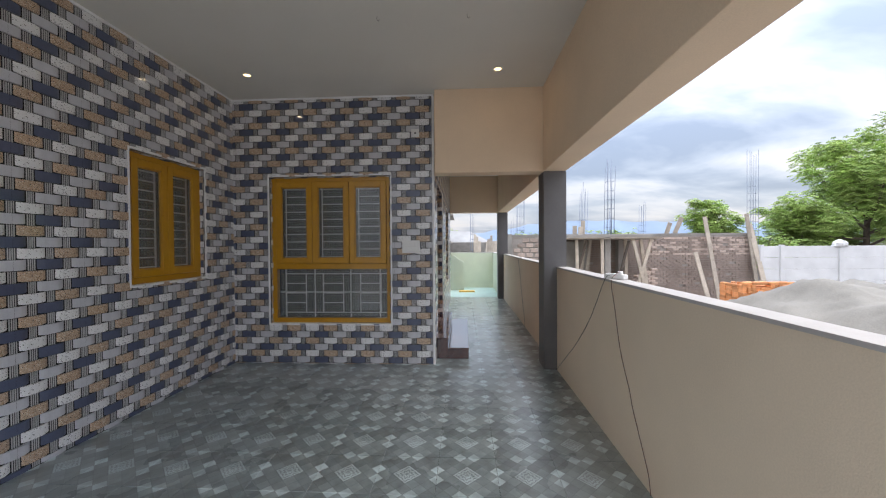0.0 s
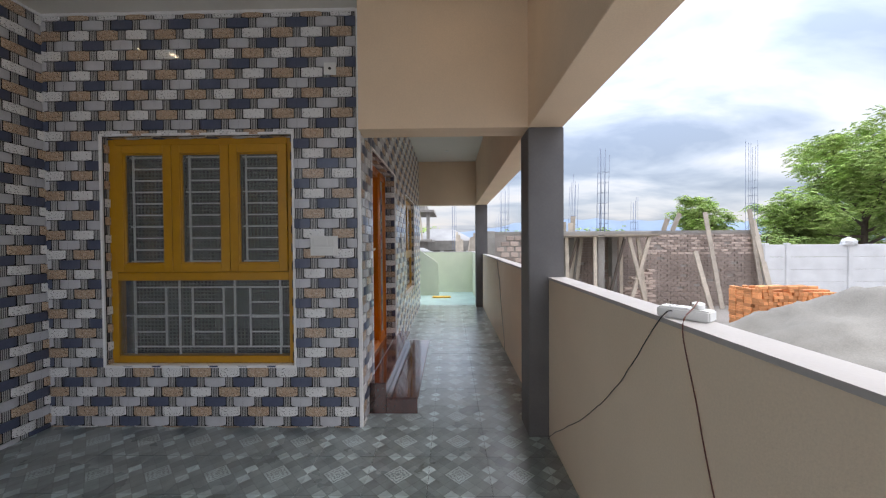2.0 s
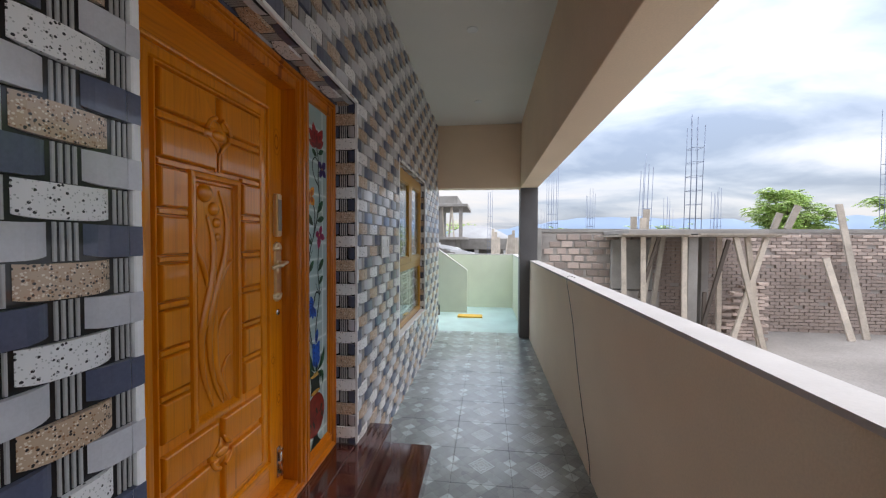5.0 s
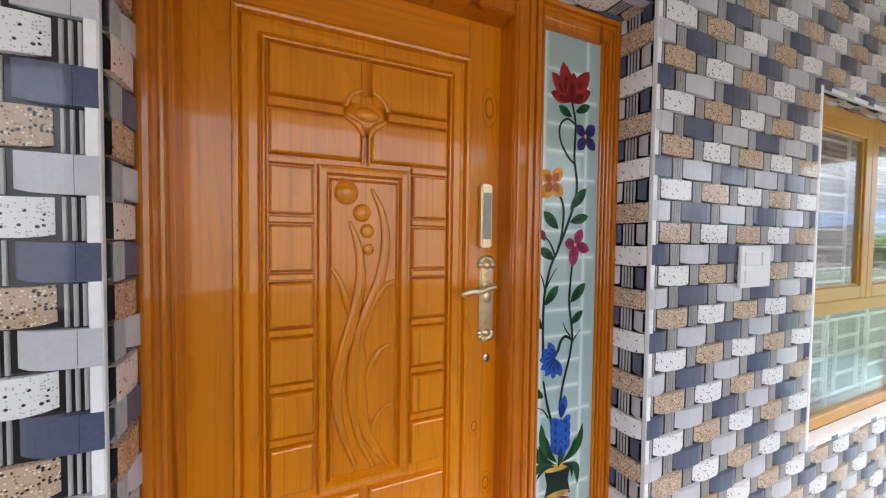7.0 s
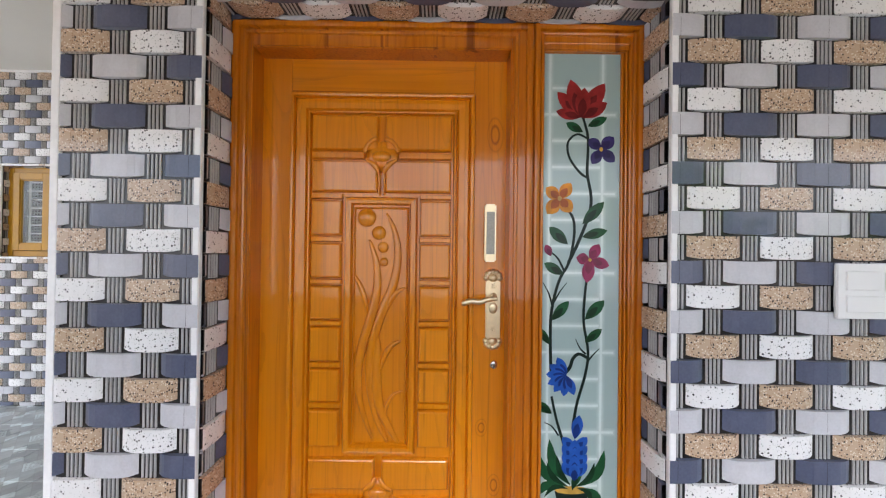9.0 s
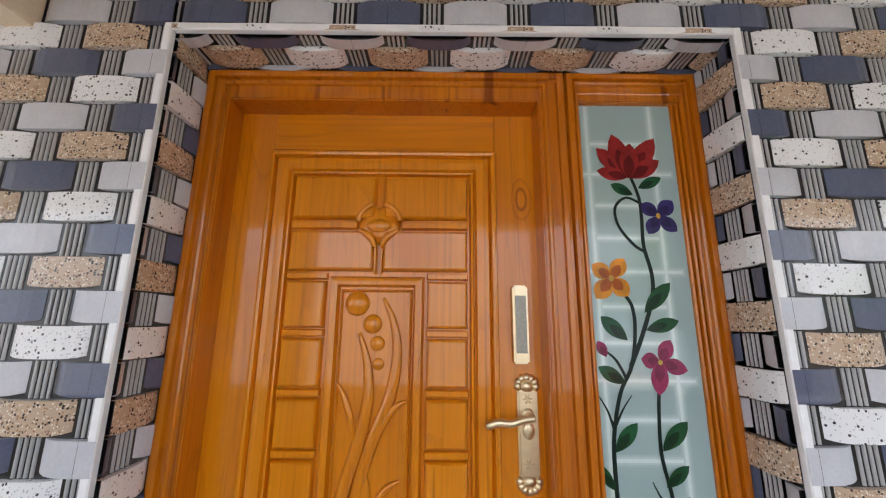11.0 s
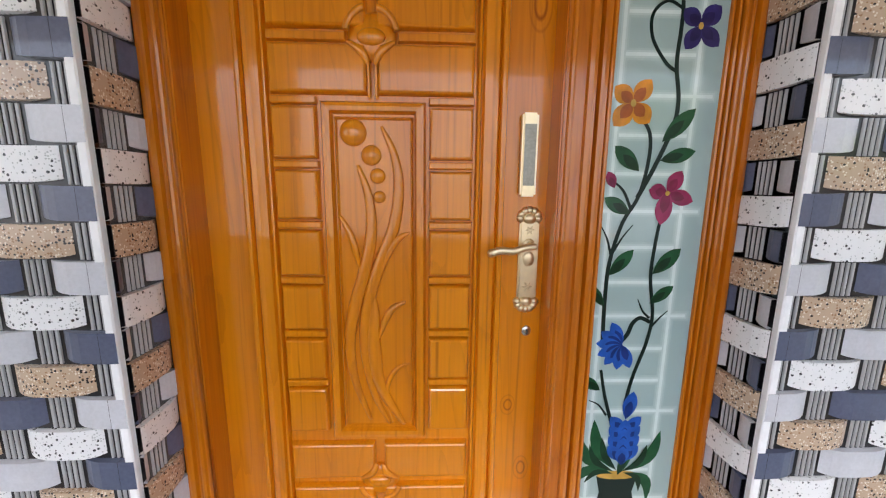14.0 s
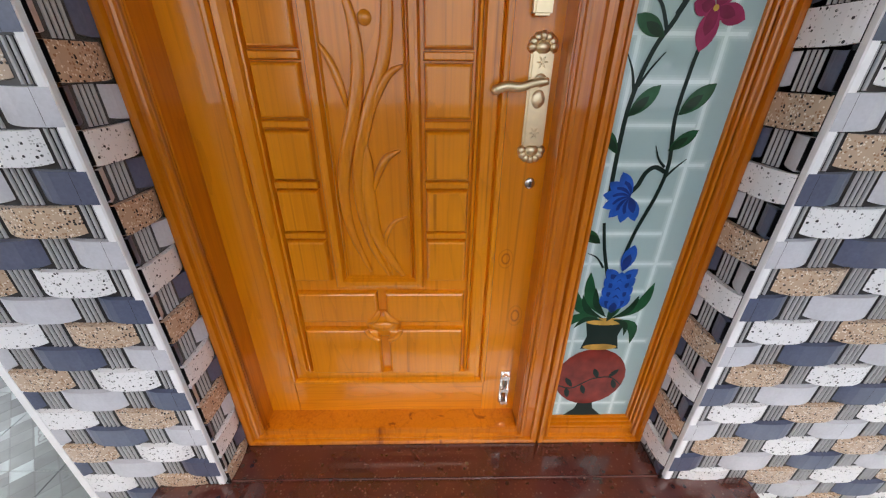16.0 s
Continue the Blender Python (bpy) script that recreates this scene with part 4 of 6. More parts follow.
# ---------------------------------------------------------------- steps at the door


def door_steps():
    root = empty("door_steps", (-0.2, 5.5, 0))
    tagged(root, "polished red-brown granite entrance steps below the door", "steps")
    for name, it in (("lower_step", (XS + 0.16, 0.038, 4.562, 6.46, -0.004, 0.128)), ("upper_step", (XS + 0.003, XS + 0.16, 4.562, 6.46, -0.004, 0.258))):
        ob = boxes(name, [GRANITE], [it], root, 0.003)
        ob.location = -root.location
    for name, it in (("lower_tread", (XS + 0.1605, 0.046, 4.552, 6.468, 0.128, 0.146)), ("upper_tread", (XS + 0.0035, XS + 0.168, 4.552, 6.468, 0.258, 0.276)), ("door_sill", (-0.66, XS + 0.003, DOOR[0] + 0.003, DOOR[1] - 0.003, 0.12, 0.2755))):
        ob = boxes(name, [GRANITE], [it], root, 0.008, 3)
        ob.location = -root.location


door_steps()

# ---------------------------------------------------------------- windows


def window(name, w, h, panes, lower, label):
    """A window in local coordinates: u to the right along x, z up from its sill, facing -y. Ochre frame, casements, grille and mesh."""
    root = empty(name)
    tagged(root, label, "window", kind="structure")

    def add(pname, bm, mats, lab="", bevel=0.0):
        ob = new(pname, mesh_of(bm, pname, mats, bevel))
        ob.parent = root
        if lab:
            ob["label"] = lab
        return ob
    d0, d1 = 0.048, 0.130
    fw = 0.062
    zl = lower
    bm = bmesh.new()
    for a, b, c, d in ((0.002, fw, 0.002, h - 0.002), (w - fw, w - 0.002, 0.002, h - 0.002), (fw, w - fw, 0.002, fw), (fw, w - fw, h - fw, h - 0.002)):
        box(bm, a, b, d0, d1, c, d)
    if zl:
        box(bm, fw, w - fw, d0 + 0.001, d1, zl, zl + 0.07)
    add("frame", bm, [WINDOW_PAINT], bevel=0.004)
    top0 = zl + 0.07 if zl else fw
    span = (w - 2 * fw) / panes
    for i in range(panes):
        a, b = fw + span * i + 0.003, fw + span * (i + 1) - 0.003
        c, d = top0 + 0.003, h - fw - 0.003
        s = 0.068
        bm = bmesh.new()
        for it in ((a, a + s, c, d), (b - s, b, c, d), (a + s, b - s, c, c + s), (a + s, b - s, d - s, d)):
            box(bm, it[0], it[1], d0 - 0.014, d0 + 0.03, it[2], it[3])
        for it in ((a + s, a + s + 0.012, c + s, d - s), (b - s - 0.012, b - s, c + s, d - s), (a + s, b - s, c + s, c + s + 0.012), (a + s, b - s, d - s - 0.012, d - s)):
            box(bm, it[0], it[1], d0 - 0.004, d0 + 0.022, it[2], it[3])
        add("casement", bm, [WINDOW_PAINT], bevel=0.003)
        bm = bmesh.new()
        box(bm, a + s, b - s, d0 + 0.006, d0 + 0.010, c + s, d - s)
        add("pane", bm, [PANE])
        bm = bmesh.new()
        p0, p1, r0, r1 = a + s + 0.01, b - s - 0.01, c + s + 0.02, d - s - 0.02
        for u in (p0 + 0.03, p1 - 0.012):
            box(bm, u - 0.006, u + 0.006, 0.094, 0.106, r0 - 0.05, r1 + 0.05)
        k = max(3, round((r1 - r0) / 0.095))
        for j in range(k + 1):
            z = r0 + (r1 - r0) * j / k
            box(bm, p0 + 0.0 if j % 3 == 0 else p0 + 0.03, p1, 0.098, 0.110, z - 0.006, z + 0.006)
        add("grille", bm, [GRILLE], "pale painted steel grille")
    if zl:
        a, b, c, d = fw, w - fw, fw, zl
        bm = bmesh.new()
        box(bm, a, b, d0 + 0.02, d0 + 0.024, c, d)
        add("fixed_pane", bm, [PANE])
        bm = bmesh.new()
        y0, y1 = 0.098, 0.110
        hz = d - c
        for u in (a + 0.10, w / 2 - 0.24, w / 2 + 0.24, b - 0.10):
            box(bm, u - 0.007, u + 0.007, y0 - 0.002, y1 - 0.002, c, d)
        for z in (c + 0.10 * hz, c + 0.52 * hz, c + 0.90 * hz):
            box(bm, a + 0.02 if abs(z - c - 0.52 * hz) < 0.01 else a + 0.10, b, y0, y1, z - 0.006, z + 0.006)
        for u0 in (a + 0.10, w / 2 - 0.13, b - 0.36):
            for j in (0.3, 0.5, 0.7):
                box(bm, u0, u0 + 0.27, y0 + 0.001, y1 + 0.001, c + j * hz - 0.006, c + j * hz + 0.006)
            for u in (u0, u0 + 0.27):
                box(bm, u - 0.006, u + 0.006, y0 + 0.001, y1 + 0.001, c + 0.1 * hz, c + 0.9 * hz)
        add("lower_grille", bm, [GRILLE], "pale painted patterned steel grille")
    # insect mesh
    bm = bmesh.new()
    for u in np.arange(fw + 0.02, w - fw, 0.032):
        box(bm, u - 0.005, u + 0.005, 0.165, 0.169, fw, h - fw)
    for z in np.arange(fw + 0.02, h - fw, 0.032):
        box(bm, fw, w - fw, 0.1635, 0.1675, z - 0.005, z + 0.005)
    add("insect_mesh", bm, [MESH_GREY], "grey-green woven mesh")
    return root


MESH_GREY = material("grey_green_mesh", (0.17, 0.20, 0.18), 0.7, grain=0.1)
w1 = window("window_1", WIN_FRONT[1] - WIN_FRONT[0], WIN_FRONT[3] - WIN_FRONT[2], 3, 0.70, "ochre wooden window with steel grilles in the front wall")
w1.matrix_basis = pose(WIN_FRONT[0], YF, WIN_FRONT[2])
w2 = window("window_2", WIN_LEFT[1] - WIN_LEFT[0], WIN_LEFT[3] - WIN_LEFT[2], 2, 0, "ochre wooden window with steel grilles in the left wall")
w2.matrix_basis = pose(XL, WIN_LEFT[0], WIN_LEFT[2], 0, 0, 90)
w4 = window("window_4", WIN_BACK[1] - WIN_BACK[0], WIN_BACK[3] - WIN_BACK[2], 2, 0, "small ochre wooden window with steel grilles in the left wall")
w4.matrix_basis = pose(XL, WIN_BACK[0], WIN_BACK[2], 0, 0, 90)
w3 = window("window_3", WIN_SIDE[1] - WIN_SIDE[0], WIN_SIDE[3] - WIN_SIDE[2], 2, 0.58, "ochre wooden window with steel grilles beside the passage")
w3.matrix_basis = pose(XS, WIN_SIDE[0], WIN_SIDE[2], 0, 0, 90)

# ---------------------------------------------------------------- wall fittings, lamps, cables


def switch_plate(name, w, h, label):
    """A switch plate facing -y, its lower left corner at the origin."""
    root = empty(name)
    tagged(root, label, "switch")
    ob = boxes("plate", [PLASTIC], [(0, w, -0.012, 0, 0, h)], root, 0.003, 2)
    ob = boxes("rocker", [PLASTIC], [(w * 0.12, w * 0.86, -0.016, -0.011, h * 0.12, h * 0.42), (w * 0.12, w * 0.62, -0.016, -0.011, h * 0.52, h * 0.86), (w * 0.68, w * 0.86, -0.0165, -0.011, h * 0.52, h * 0.86)], root, 0.002)
    return root


switch_plate("switch_plate", 0.225, 0.16, "white plastic switch plate on the tiled front wall").matrix_basis = pose(-0.80, YF - 0.017, 1.42)
switch_plate("switch_plate", 0.21, 0.165, "white plastic switch plate on the tiled side wall").matrix_basis = pose(XS + 0.017, 6.675, 1.427, 0, 0, 90)


def wall_box():
    root = empty("wall_lamp_box", (-0.624, YF - 0.017, 2.88))
    tagged(root, "white square cover plate with a dark cable hole", "cover plate")
    boxes("plate", [PLASTIC], [(-0.05, 0.05, -0.010, 0, 0, 0.10)], root, 0.003)
    bm = bmesh.new()
    # black disc on the plate stands for the dark inside the hole
    tube(bm, [(0, -0.0125, 0.05), (0, -0.009, 0.05)], 0.012, 12)
    ob = new("cable_hole", mesh_of(bm, "cable_hole", [BLACK]))
    ob.parent = root


wall_box()
GLOW = bpy.data.materials.new("warm_lamp_glow")
GLOW.use_nodes = True
GLOW.node_tree.nodes["Principled BSDF"].inputs["Emission Color"].default_value = (1.0, 0.74, 0.38, 1)
GLOW.node_tree.nodes["Principled BSDF"].inputs["Emission Strength"].default_value = LAMP_GLOW


def downlight(x, y, lit):
    root = empty("downlight", (x, y, ZC))
    tagged(root, "small round recessed ceiling downlight, " + ("lit warm" if lit else "switched off"), "downlight", "porch downlights")
    bm = bmesh.new()
    n = 24
    rings = [[bm.verts.new((r * math.cos(2 * math.pi * k / n), r * math.sin(2 * math.pi * k / n), z)) for k in range(n)] for r, z in ((0.052, 0.0), (0.050, -0.006), (0.040, -0.007), (0.036, -0.001))]
    for a, b in zip(rings, rings[1:]):
        for k in range(n):
            bm.faces.new((a[(k + 1) % n], a[k], b[k], b[(k + 1) % n])).smooth = True
    ob = new("rim", mesh_of(bm, "rim", [PLASTIC]))
    ob.parent = root
    bm = bmesh.new()
    tube(bm, [(0, 0, -0.003), (0, 0, -0.001)], 0.037, 24)
    ob = new("lens", mesh_of(bm, "lens", [GLOW if lit else PLASTIC]))
    ob.parent = root
    if lit:
        la = new("lamp", bpy.data.lights.new("downlight", "AREA"))
        la.data.shape, la.data.size, la.data.energy, la.data.color = "DISK", 0.07, LAMP_WATTS, (1.0, 0.83, 0.60)
        la.matrix_basis = pose(x, y, ZC - 0.012)


for x, y, lit in ((-2.41, 3.66, True), (0.357, 3.705, True), (0.272, 7.265, False), (0.284, 8.94, False)):
    downlight(x, y, lit)


def hook(x, y):
    bm = bmesh.new()
    tube(bm, arc_points([(0, 0, 0), (0, 0, -0.02), (0.012, 0, -0.035), (0.022, 0, -0.022)], 12), 0.003, 6)
    ob = new("ceiling_hook", mesh_of(bm, "ceiling_hook", [STEEL]))
    ob.location = (x, y, ZC)
    tagged(ob, "small bent steel hook in the ceiling", "hook", "ceiling hooks")


for x, y in ((-0.733, 2.737), (0.016, 2.749)):
    hook(x, y)


def cable(name, pts, mat, label, r=0.0021):
    bm = bmesh.new()
    p = arc_points(pts, 40)
    p = [a + Vector((0, 0.010 * noise.noise(a * 7.0), 0.006 * noise.noise(a * 9.0 + Vector((5, 0, 0))))) for a in p]
    tube(bm, p, r, 6)
    ob = new(name, mesh_of(bm, name, [mat]))
    tagged(ob, label, "cable")


CX = PAR[0] - 0.006
cable("hanging_cable", [(PAR[0] + 0.035, 2.665, 1.268), (CX - 0.002, 2.675, 1.247), (CX, 2.92, 0.966), (CX, 3.20, 0.70), (CX, 3.45, 0.50), (CX, 3.80, 0.26), (CX, 4.06, 0.09), (CX - 0.02, 4.12, 0.012)], BLACK, "thin black cable hanging down the beige parapet")
cable("hanging_cable", [(1.188, 2.622, 1.309), (1.15, 2.588, 1.296), (CX - 0.002, 2.552, 1.245), (CX, 2.516, 1.09), (CX, 2.448, 0.89), (CX, 2.382, 0.73), (CX, 2.284, 0.565), (CX, 2.17, 0.36), (CX, 2.02, 0.14), (CX - 0.01, 1.95, 0.012)], CABLE_BR, "thin brown cable hanging down the beige parapet")
cable("hanging_cable", [(PAR[1] + 0.003, 7.24, 1.20), (PAR[0] + 0.06, 7.22, 1.253), (CX - 0.002, 7.194, 1.244), (CX, 7.08, 1.06), (CX, 6.963, 0.894), (CX, 6.763, 0.52), (CX, 6.616, 0.317), (CX, 6.485, 0.137), (CX - 0.01, 6.40, 0.012)], BLACK, "thin black cable hanging over the passage parapet")
cable("looped_cable", [(PAR[0] + 0.05, 9.86, 1.252), (CX - 0.004, 9.80, 1.20), (CX - 0.004, 9.70, 1.0), (CX - 0.02, 9.85, 0.93), (PX0 - 0.005, 9.95, 0.95)], BLACK, "thin black cable looped beside the pillar")


def junction_box():
    root = empty("junction_box", (1.168, 2.650, 1.2465))
    tagged(root, "white plastic extension box with a plug on the parapet", "electric box")
    boxes("case", [PLASTIC], [(-0.086, 0.078, -0.033, 0.033, 0, 0.038)], root, 0.005, 2)
    boxes("socket_panel", [TRIM], [(-0.076, 0.010, -0.026, 0.026, 0.037, 0.041)], root, 0.0015)
    bm = bmesh.new()
    tube(bm, [(0.035, 0, 0.036), (0.035, 0, 0.046), (0.036, -0.002, 0.058)], 0.019, 14)
    ob = new("plug", mesh_of(bm, "plug", [PLASTIC], 0.0))
    ob.parent = root
    bm = bmesh.new()
    # black discs on the panel stand for the dark inside the holes
    for y in (-0.012, 0.012):
        tube(bm, [(-0.05, y, 0.040), (-0.05, y, 0.0416)], 0.004, 8)
    tube(bm, [(-0.03, 0, 0.040), (-0.03, 0, 0.0416)], 0.005, 8)
    ob = new("socket_hole", mesh_of(bm, "socket_hole", [BLACK]))
    ob.parent = root
    root.rotation_euler = (0, 0, radians(-52))


junction_box()
boxes_board = boxes("yellow_board", [YELLOW], [(-0.16, 0.34, 11.30, 11.52, -0.004, 0.03)], bevel=0.004)
tagged(boxes_board, "flat yellow board lying on the aqua yard floor", "board")


def drum():
    bm = bmesh.new()
    tube(bm, [(0, 0, 0), (0, 0, 0.20), (0, 0, 0.21)], 0.07, 16)
    ob = new("dark_pot", mesh_of(bm, "dark_pot", [BLACK]))
    ob.location = (-0.62, 11.55, -0.004)
    tagged(ob, "small dark pot at the foot of the stair wall", "pot")


drum()

# ---------------------------------------------------------------- neighbouring building site


def post(bm, a, b, w, d=None, mat=0):
    """A squared timber from a to b."""
    a, b = Vector(a), Vector(b)
    ax = (b - a).normalized()
    s = ax.cross(Vector((0.13, 1, 0.07))).normalized() * w / 2
    t = ax.cross(s).normalized() * (d or w) / 2
    r = [[bm.verts.new(p + s * i + t * j) for i, j in ((-1, -1), (1, -1), (1, 1), (-1, 1))] for p in (a, b)]
    for k in range(4):
        f = bm.faces.new((r[0][k], r[0][(k + 1) % 4], r[1][(k + 1) % 4], r[1][k]))
        f.material_index = mat
    bm.faces.new(r[0][::-1])
    bm.faces.new(r[1])


def timber(name, a, b, w, d, mat, label, group=""):
    bm = bmesh.new()
    post(bm, a, b, w, d)
    ob = new(name, mesh_of(bm, name, [mat]))
    tagged(ob, label, "timber", group)
    return ob


WY = 14.75
tagged(boxes("wall_brick_back", [MORTAR, CONCRETE], [(1.6, 11.5, WY + 0.02, WY + 0.24, GZ - 0.1, 1.80), (1.6, 11.5, WY - 0.004, WY + 0.25, 1.80, 1.90, 1)]), "unplastered grey brick wall of the site", "wall", kind="structure")
tagged(boxes("wall_brick_pier", [CONCRETE], [(1.62, 1.95, WY - 0.25, WY + 0.02, GZ - 0.1, 1.92)], bevel=0.01), "pale concrete pier at the wall's end", "pier", kind="structure")


def portico():
    root = empty("half_built_portico", (5.6, 13.4, GZ))
    tagged(root, "half-built concrete portico slab on timber props", "building")
    o = root.location

    def add(name, mats, items, bevel=0.0):
        ob = boxes(name, mats, items, root, bevel)
        ob.location = -Vector(o)
    add("slab", [CONCRETE], [(3.688, 6.65, 12.9, WY - 0.006, 1.72, 1.83)], 0.01)
    add("formwork", [TIMBER], [(3.5, 6.8, 12.75, 14.6, 1.665, 1.70), (3.463, 4.925, 12.7, 12.9, 1.70, 1.73), (5.15, 6.875, 12.72, 12.84, 1.70, 1.74)])
    for it in ((5.015, 5.225, 12.95, 13.22, GZ - 0.1, 1.665), (6.088, 6.275, 14.4, 14.7, GZ - 0.1, 1.665)):
        add("column", [CONCRETE], [it], 0.01)
    add("infill_panel", [CONCRETE], [(3.8, 4.85, 14.35, 14.5, 0.25, 1.6)], 0.01)
    add("plinth_wall", [MORTAR], [(3.763, 5.0, 14.3, 14.55, GZ - 0.1, 0.22)], 0.01)


portico()
for a, b in (((3.665, 13.0, GZ), (3.59, 12.95, 1.66)), ((4.137, 13.1, GZ), (4.04, 13.0, 1.66)), ((4.91, 12.85, GZ), (4.895, 12.9, 1.66)), ((6.537, 12.8, GZ), (5.938, 12.85, 1.66)),
             ((5.9, 12.9, GZ), (6.575, 12.86, 1.66)), ((6.65, 13.1, GZ), (6.275, 13.0, 1.66)), ((6.012, 13.5, GZ), (5.975, 13.5, 1.66)), ((4.55, 13.6, 0.0), (4.662, 13.4, 1.66)), ((4.325, 13.9, GZ), (4.588, 13.7, 1.66))):
    timber("scaffold_prop", a, b, 0.10, 0.07, TIMBER, "weathered timber prop under the concrete slab", "scaffold props")
for a, b in (((4.062, 13.2, 0.2), (4.438, 13.1, 1.66)), ((5.338, 12.9, -0.3), (5.825, 12.9, 1.6)), ((5.375, 13.0, GZ), (5.375, 12.95, 0.4))):
    timber("dark_prop", a, b, 0.07, 0.06, TIMBER_DARK, "dark timber brace under the concrete slab", "scaffold props")
for a, b, w in (((9.25, 13.9, GZ), (8.95, 14.3, 1.15), 0.14), ((9.75, 14.1, GZ), (9.55, 14.7, 2.55), 0.14), ((11.55, 14.1, GZ), (11.25, 14.7, 2.25), 0.16), ((11.35, 14.3, GZ), (11.15, 14.72, 2.65), 0.13)):
    timber("leaning_plank", a, b, w, 0.05, TIMBER, "grey timber plank leaning on the brick wall", "leaning planks")
for a, b in (((8.6, 15.05, 1.9), (8.9, 15.1, 2.55)), ((8.3, 15.1, 1.9), (8.45, 15.1, 2.35)), ((4.55, 14.9, 1.83), (4.55, 14.9, 2.25)), ((4.85, 14.85, 1.83), (4.87, 14.85, 2.45)), ((4.72, 14.7, 1.83), (4.72, 14.7, 2.2))):
    timber("short_plank", a, b, 0.16, 0.05, TIMBER, "short weathered timber plank above the wall", "short planks")


def rebar_column(x, y, z0, z1, w, lean=0.0):
    bm = bmesh.new()
    random.seed(int(x * 100 + y))
    for i, j in ((-1, -1), (1, -1), (1, 1), (-1, 1), (0, -1), (0, 1)):
        top = z1 - random.random() * 0.7
        tube(bm, [(i * w / 2, j * w / 2, 0), (i * w / 2 + lean * (top - z0) * 0.5, j * w / 2, (top - z0) / 2), (i * w / 2 + lean * (top - z0) + random.uniform(-0.03, 0.03), j * w / 2, top - z0)], 0.009, 5)
    z = 0.3
    while z < (z1 - z0) * 0.72:
        c = [Vector((i * w / 2 + lean * z, j * w / 2, z)) for i, j in ((-1, -1), (1, -1), (1, 1), (-1, 1), (-1, -1))]
        tube(bm, c, 0.006, 4)
        z += 0.34
    ob = new("rebar_column", mesh_of(bm, "rebar_column", [REBAR]))
    ob.location = (x, y, z0)
    tagged(ob, "bare steel reinforcement bars of an unfinished column", "rebar", "rebar columns")


for it in ((5.42, 13.6, 1.82, 4.75, 0.26, 0.01), (4.95, 15.4, GZ, 4.25, 0.26, 0.03), (9.0, 22.5, GZ, 3.7, 0.28, 0), (9.9, 20.5, GZ, 3.95, 0.26, 0.01), (4.75, 20.0, GZ, 3.9, 0.26, 0.0),
           (2.75, 17.5, GZ, 4.4, 0.32, 0.0), (13.9, 18.0, GZ, 6.2, 0.3, 0.0), (3.6, 26.0, GZ, 3.6, 0.36, 0.0), (0.6, 24.0, GZ, 4.6, 0.25, 0.0)):
    rebar_column(*it)


def white_wall():
    root = empty("precast_wall", (12.0, 14.45, GZ))
    tagged(root, "white precast slab compound wall with posts", "compound wall", kind="structure")
    xs = [11.5] + [12.25 + 2.15 * k for k in range(8)]
    o = Vector(root.location)
    for x in xs:
        ob = boxes("post", [WHITE_WALL], [(x - 0.075, x + 0.075, 14.38, 14.53, GZ - 0.1, 1.42)], root, 0.012)
        ob.location = -o
    for a, b in zip(xs, xs[1:]):
        for k in range(5):
            z = GZ + k * 0.445
            ob = boxes("panel", [WHITE_WALL], [(a + 0.07, b - 0.07, 14.43, 14.48, z, z + 0.437)], root, 0.008)
            ob.location = -o


white_wall()


def white_cloth():
    """A crumpled sheet hung over the top of a wall post."""
    bm = bmesh.new()
    bmesh.ops.create_icosphere(bm, subdivisions=4, radius=1.0)
    for v in bm.verts:
        p = v.co.copy()
        f = 1 + 0.28 * noise.noise(p * 2.3) + 0.10 * noise.noise(p * 6.0)
        v.co = Vector((p.x * 0.26, p.y * 0.15, p.z * 0.15 - 0.07 * (p.x * p.x))) * f
    ob = new("white_cloth", mesh_of(bm, "white_cloth", [WHITE_WALL], smooth=True))
    ob.location = (14.40, 14.455, 1.45)
    tagged(ob, "crumpled white sheet over a compound wall post", "cloth")


white_cloth()


def sand_heap():
    bm = bmesh.new()
    n, m = 150, 90
    g = []
    for j in range(m + 1):
        row = []
        for i in range(n + 1):
            u, v = i / n * 2 - 1, j / m * 2 - 1
            x, y = u * 6.1, v * 3.6
            edge = min(6.1 - abs(x), (3.6 - abs(y)) * 1.15) + 0.35 * noise.noise(Vector((x * 0.6, y * 0.6, 7)))
            z = max(0.0, edge) * 0.52
            top = 1.64 + 0.10 * noise.noise(Vector((x * 0.5, y * 0.5, 0))) - 0.25 * max(0.0, noise.noise(Vector((x * 0.9, y * 0.9, 4))))
            z = min(z, top)
            rough = 0.10 * noise.noise(Vector((x * 1.6, y * 1.6, 2))) + 0.06 * noise.noise(Vector((x * 4.5, y * 4.5, 3))) + 0.03 * noise.noise(Vector((x * 11, y * 11, 5)))
            row.append(bm.verts.new((x, y, z + rough * min(1.0, z * 1.5) - 0.03)))
        g.append(row)
    for j in range(m):
        for i in range(n):
            bm.faces.new((g[j][i], g[j][i + 1], g[j + 1][i + 1], g[j + 1][i])).smooth = True
    ob = new("sand_heap", mesh_of(bm, "sand_heap", [SAND]))
    ob.location = (9.05, 6.0, GZ)
    ob.rotation_euler = (0, 0, radians(3))
    tagged(ob, "large heap of grey sand on bare ground", "sand heap", kind="stuff")


sand_heap()


def brick_mesh(l, w, h, mat):
    bm = bmesh.new()
    box(bm, -l / 2, l / 2, -w / 2, w / 2, 0, h)
    return mesh_of(bm, "brick", [mat], 0.006)


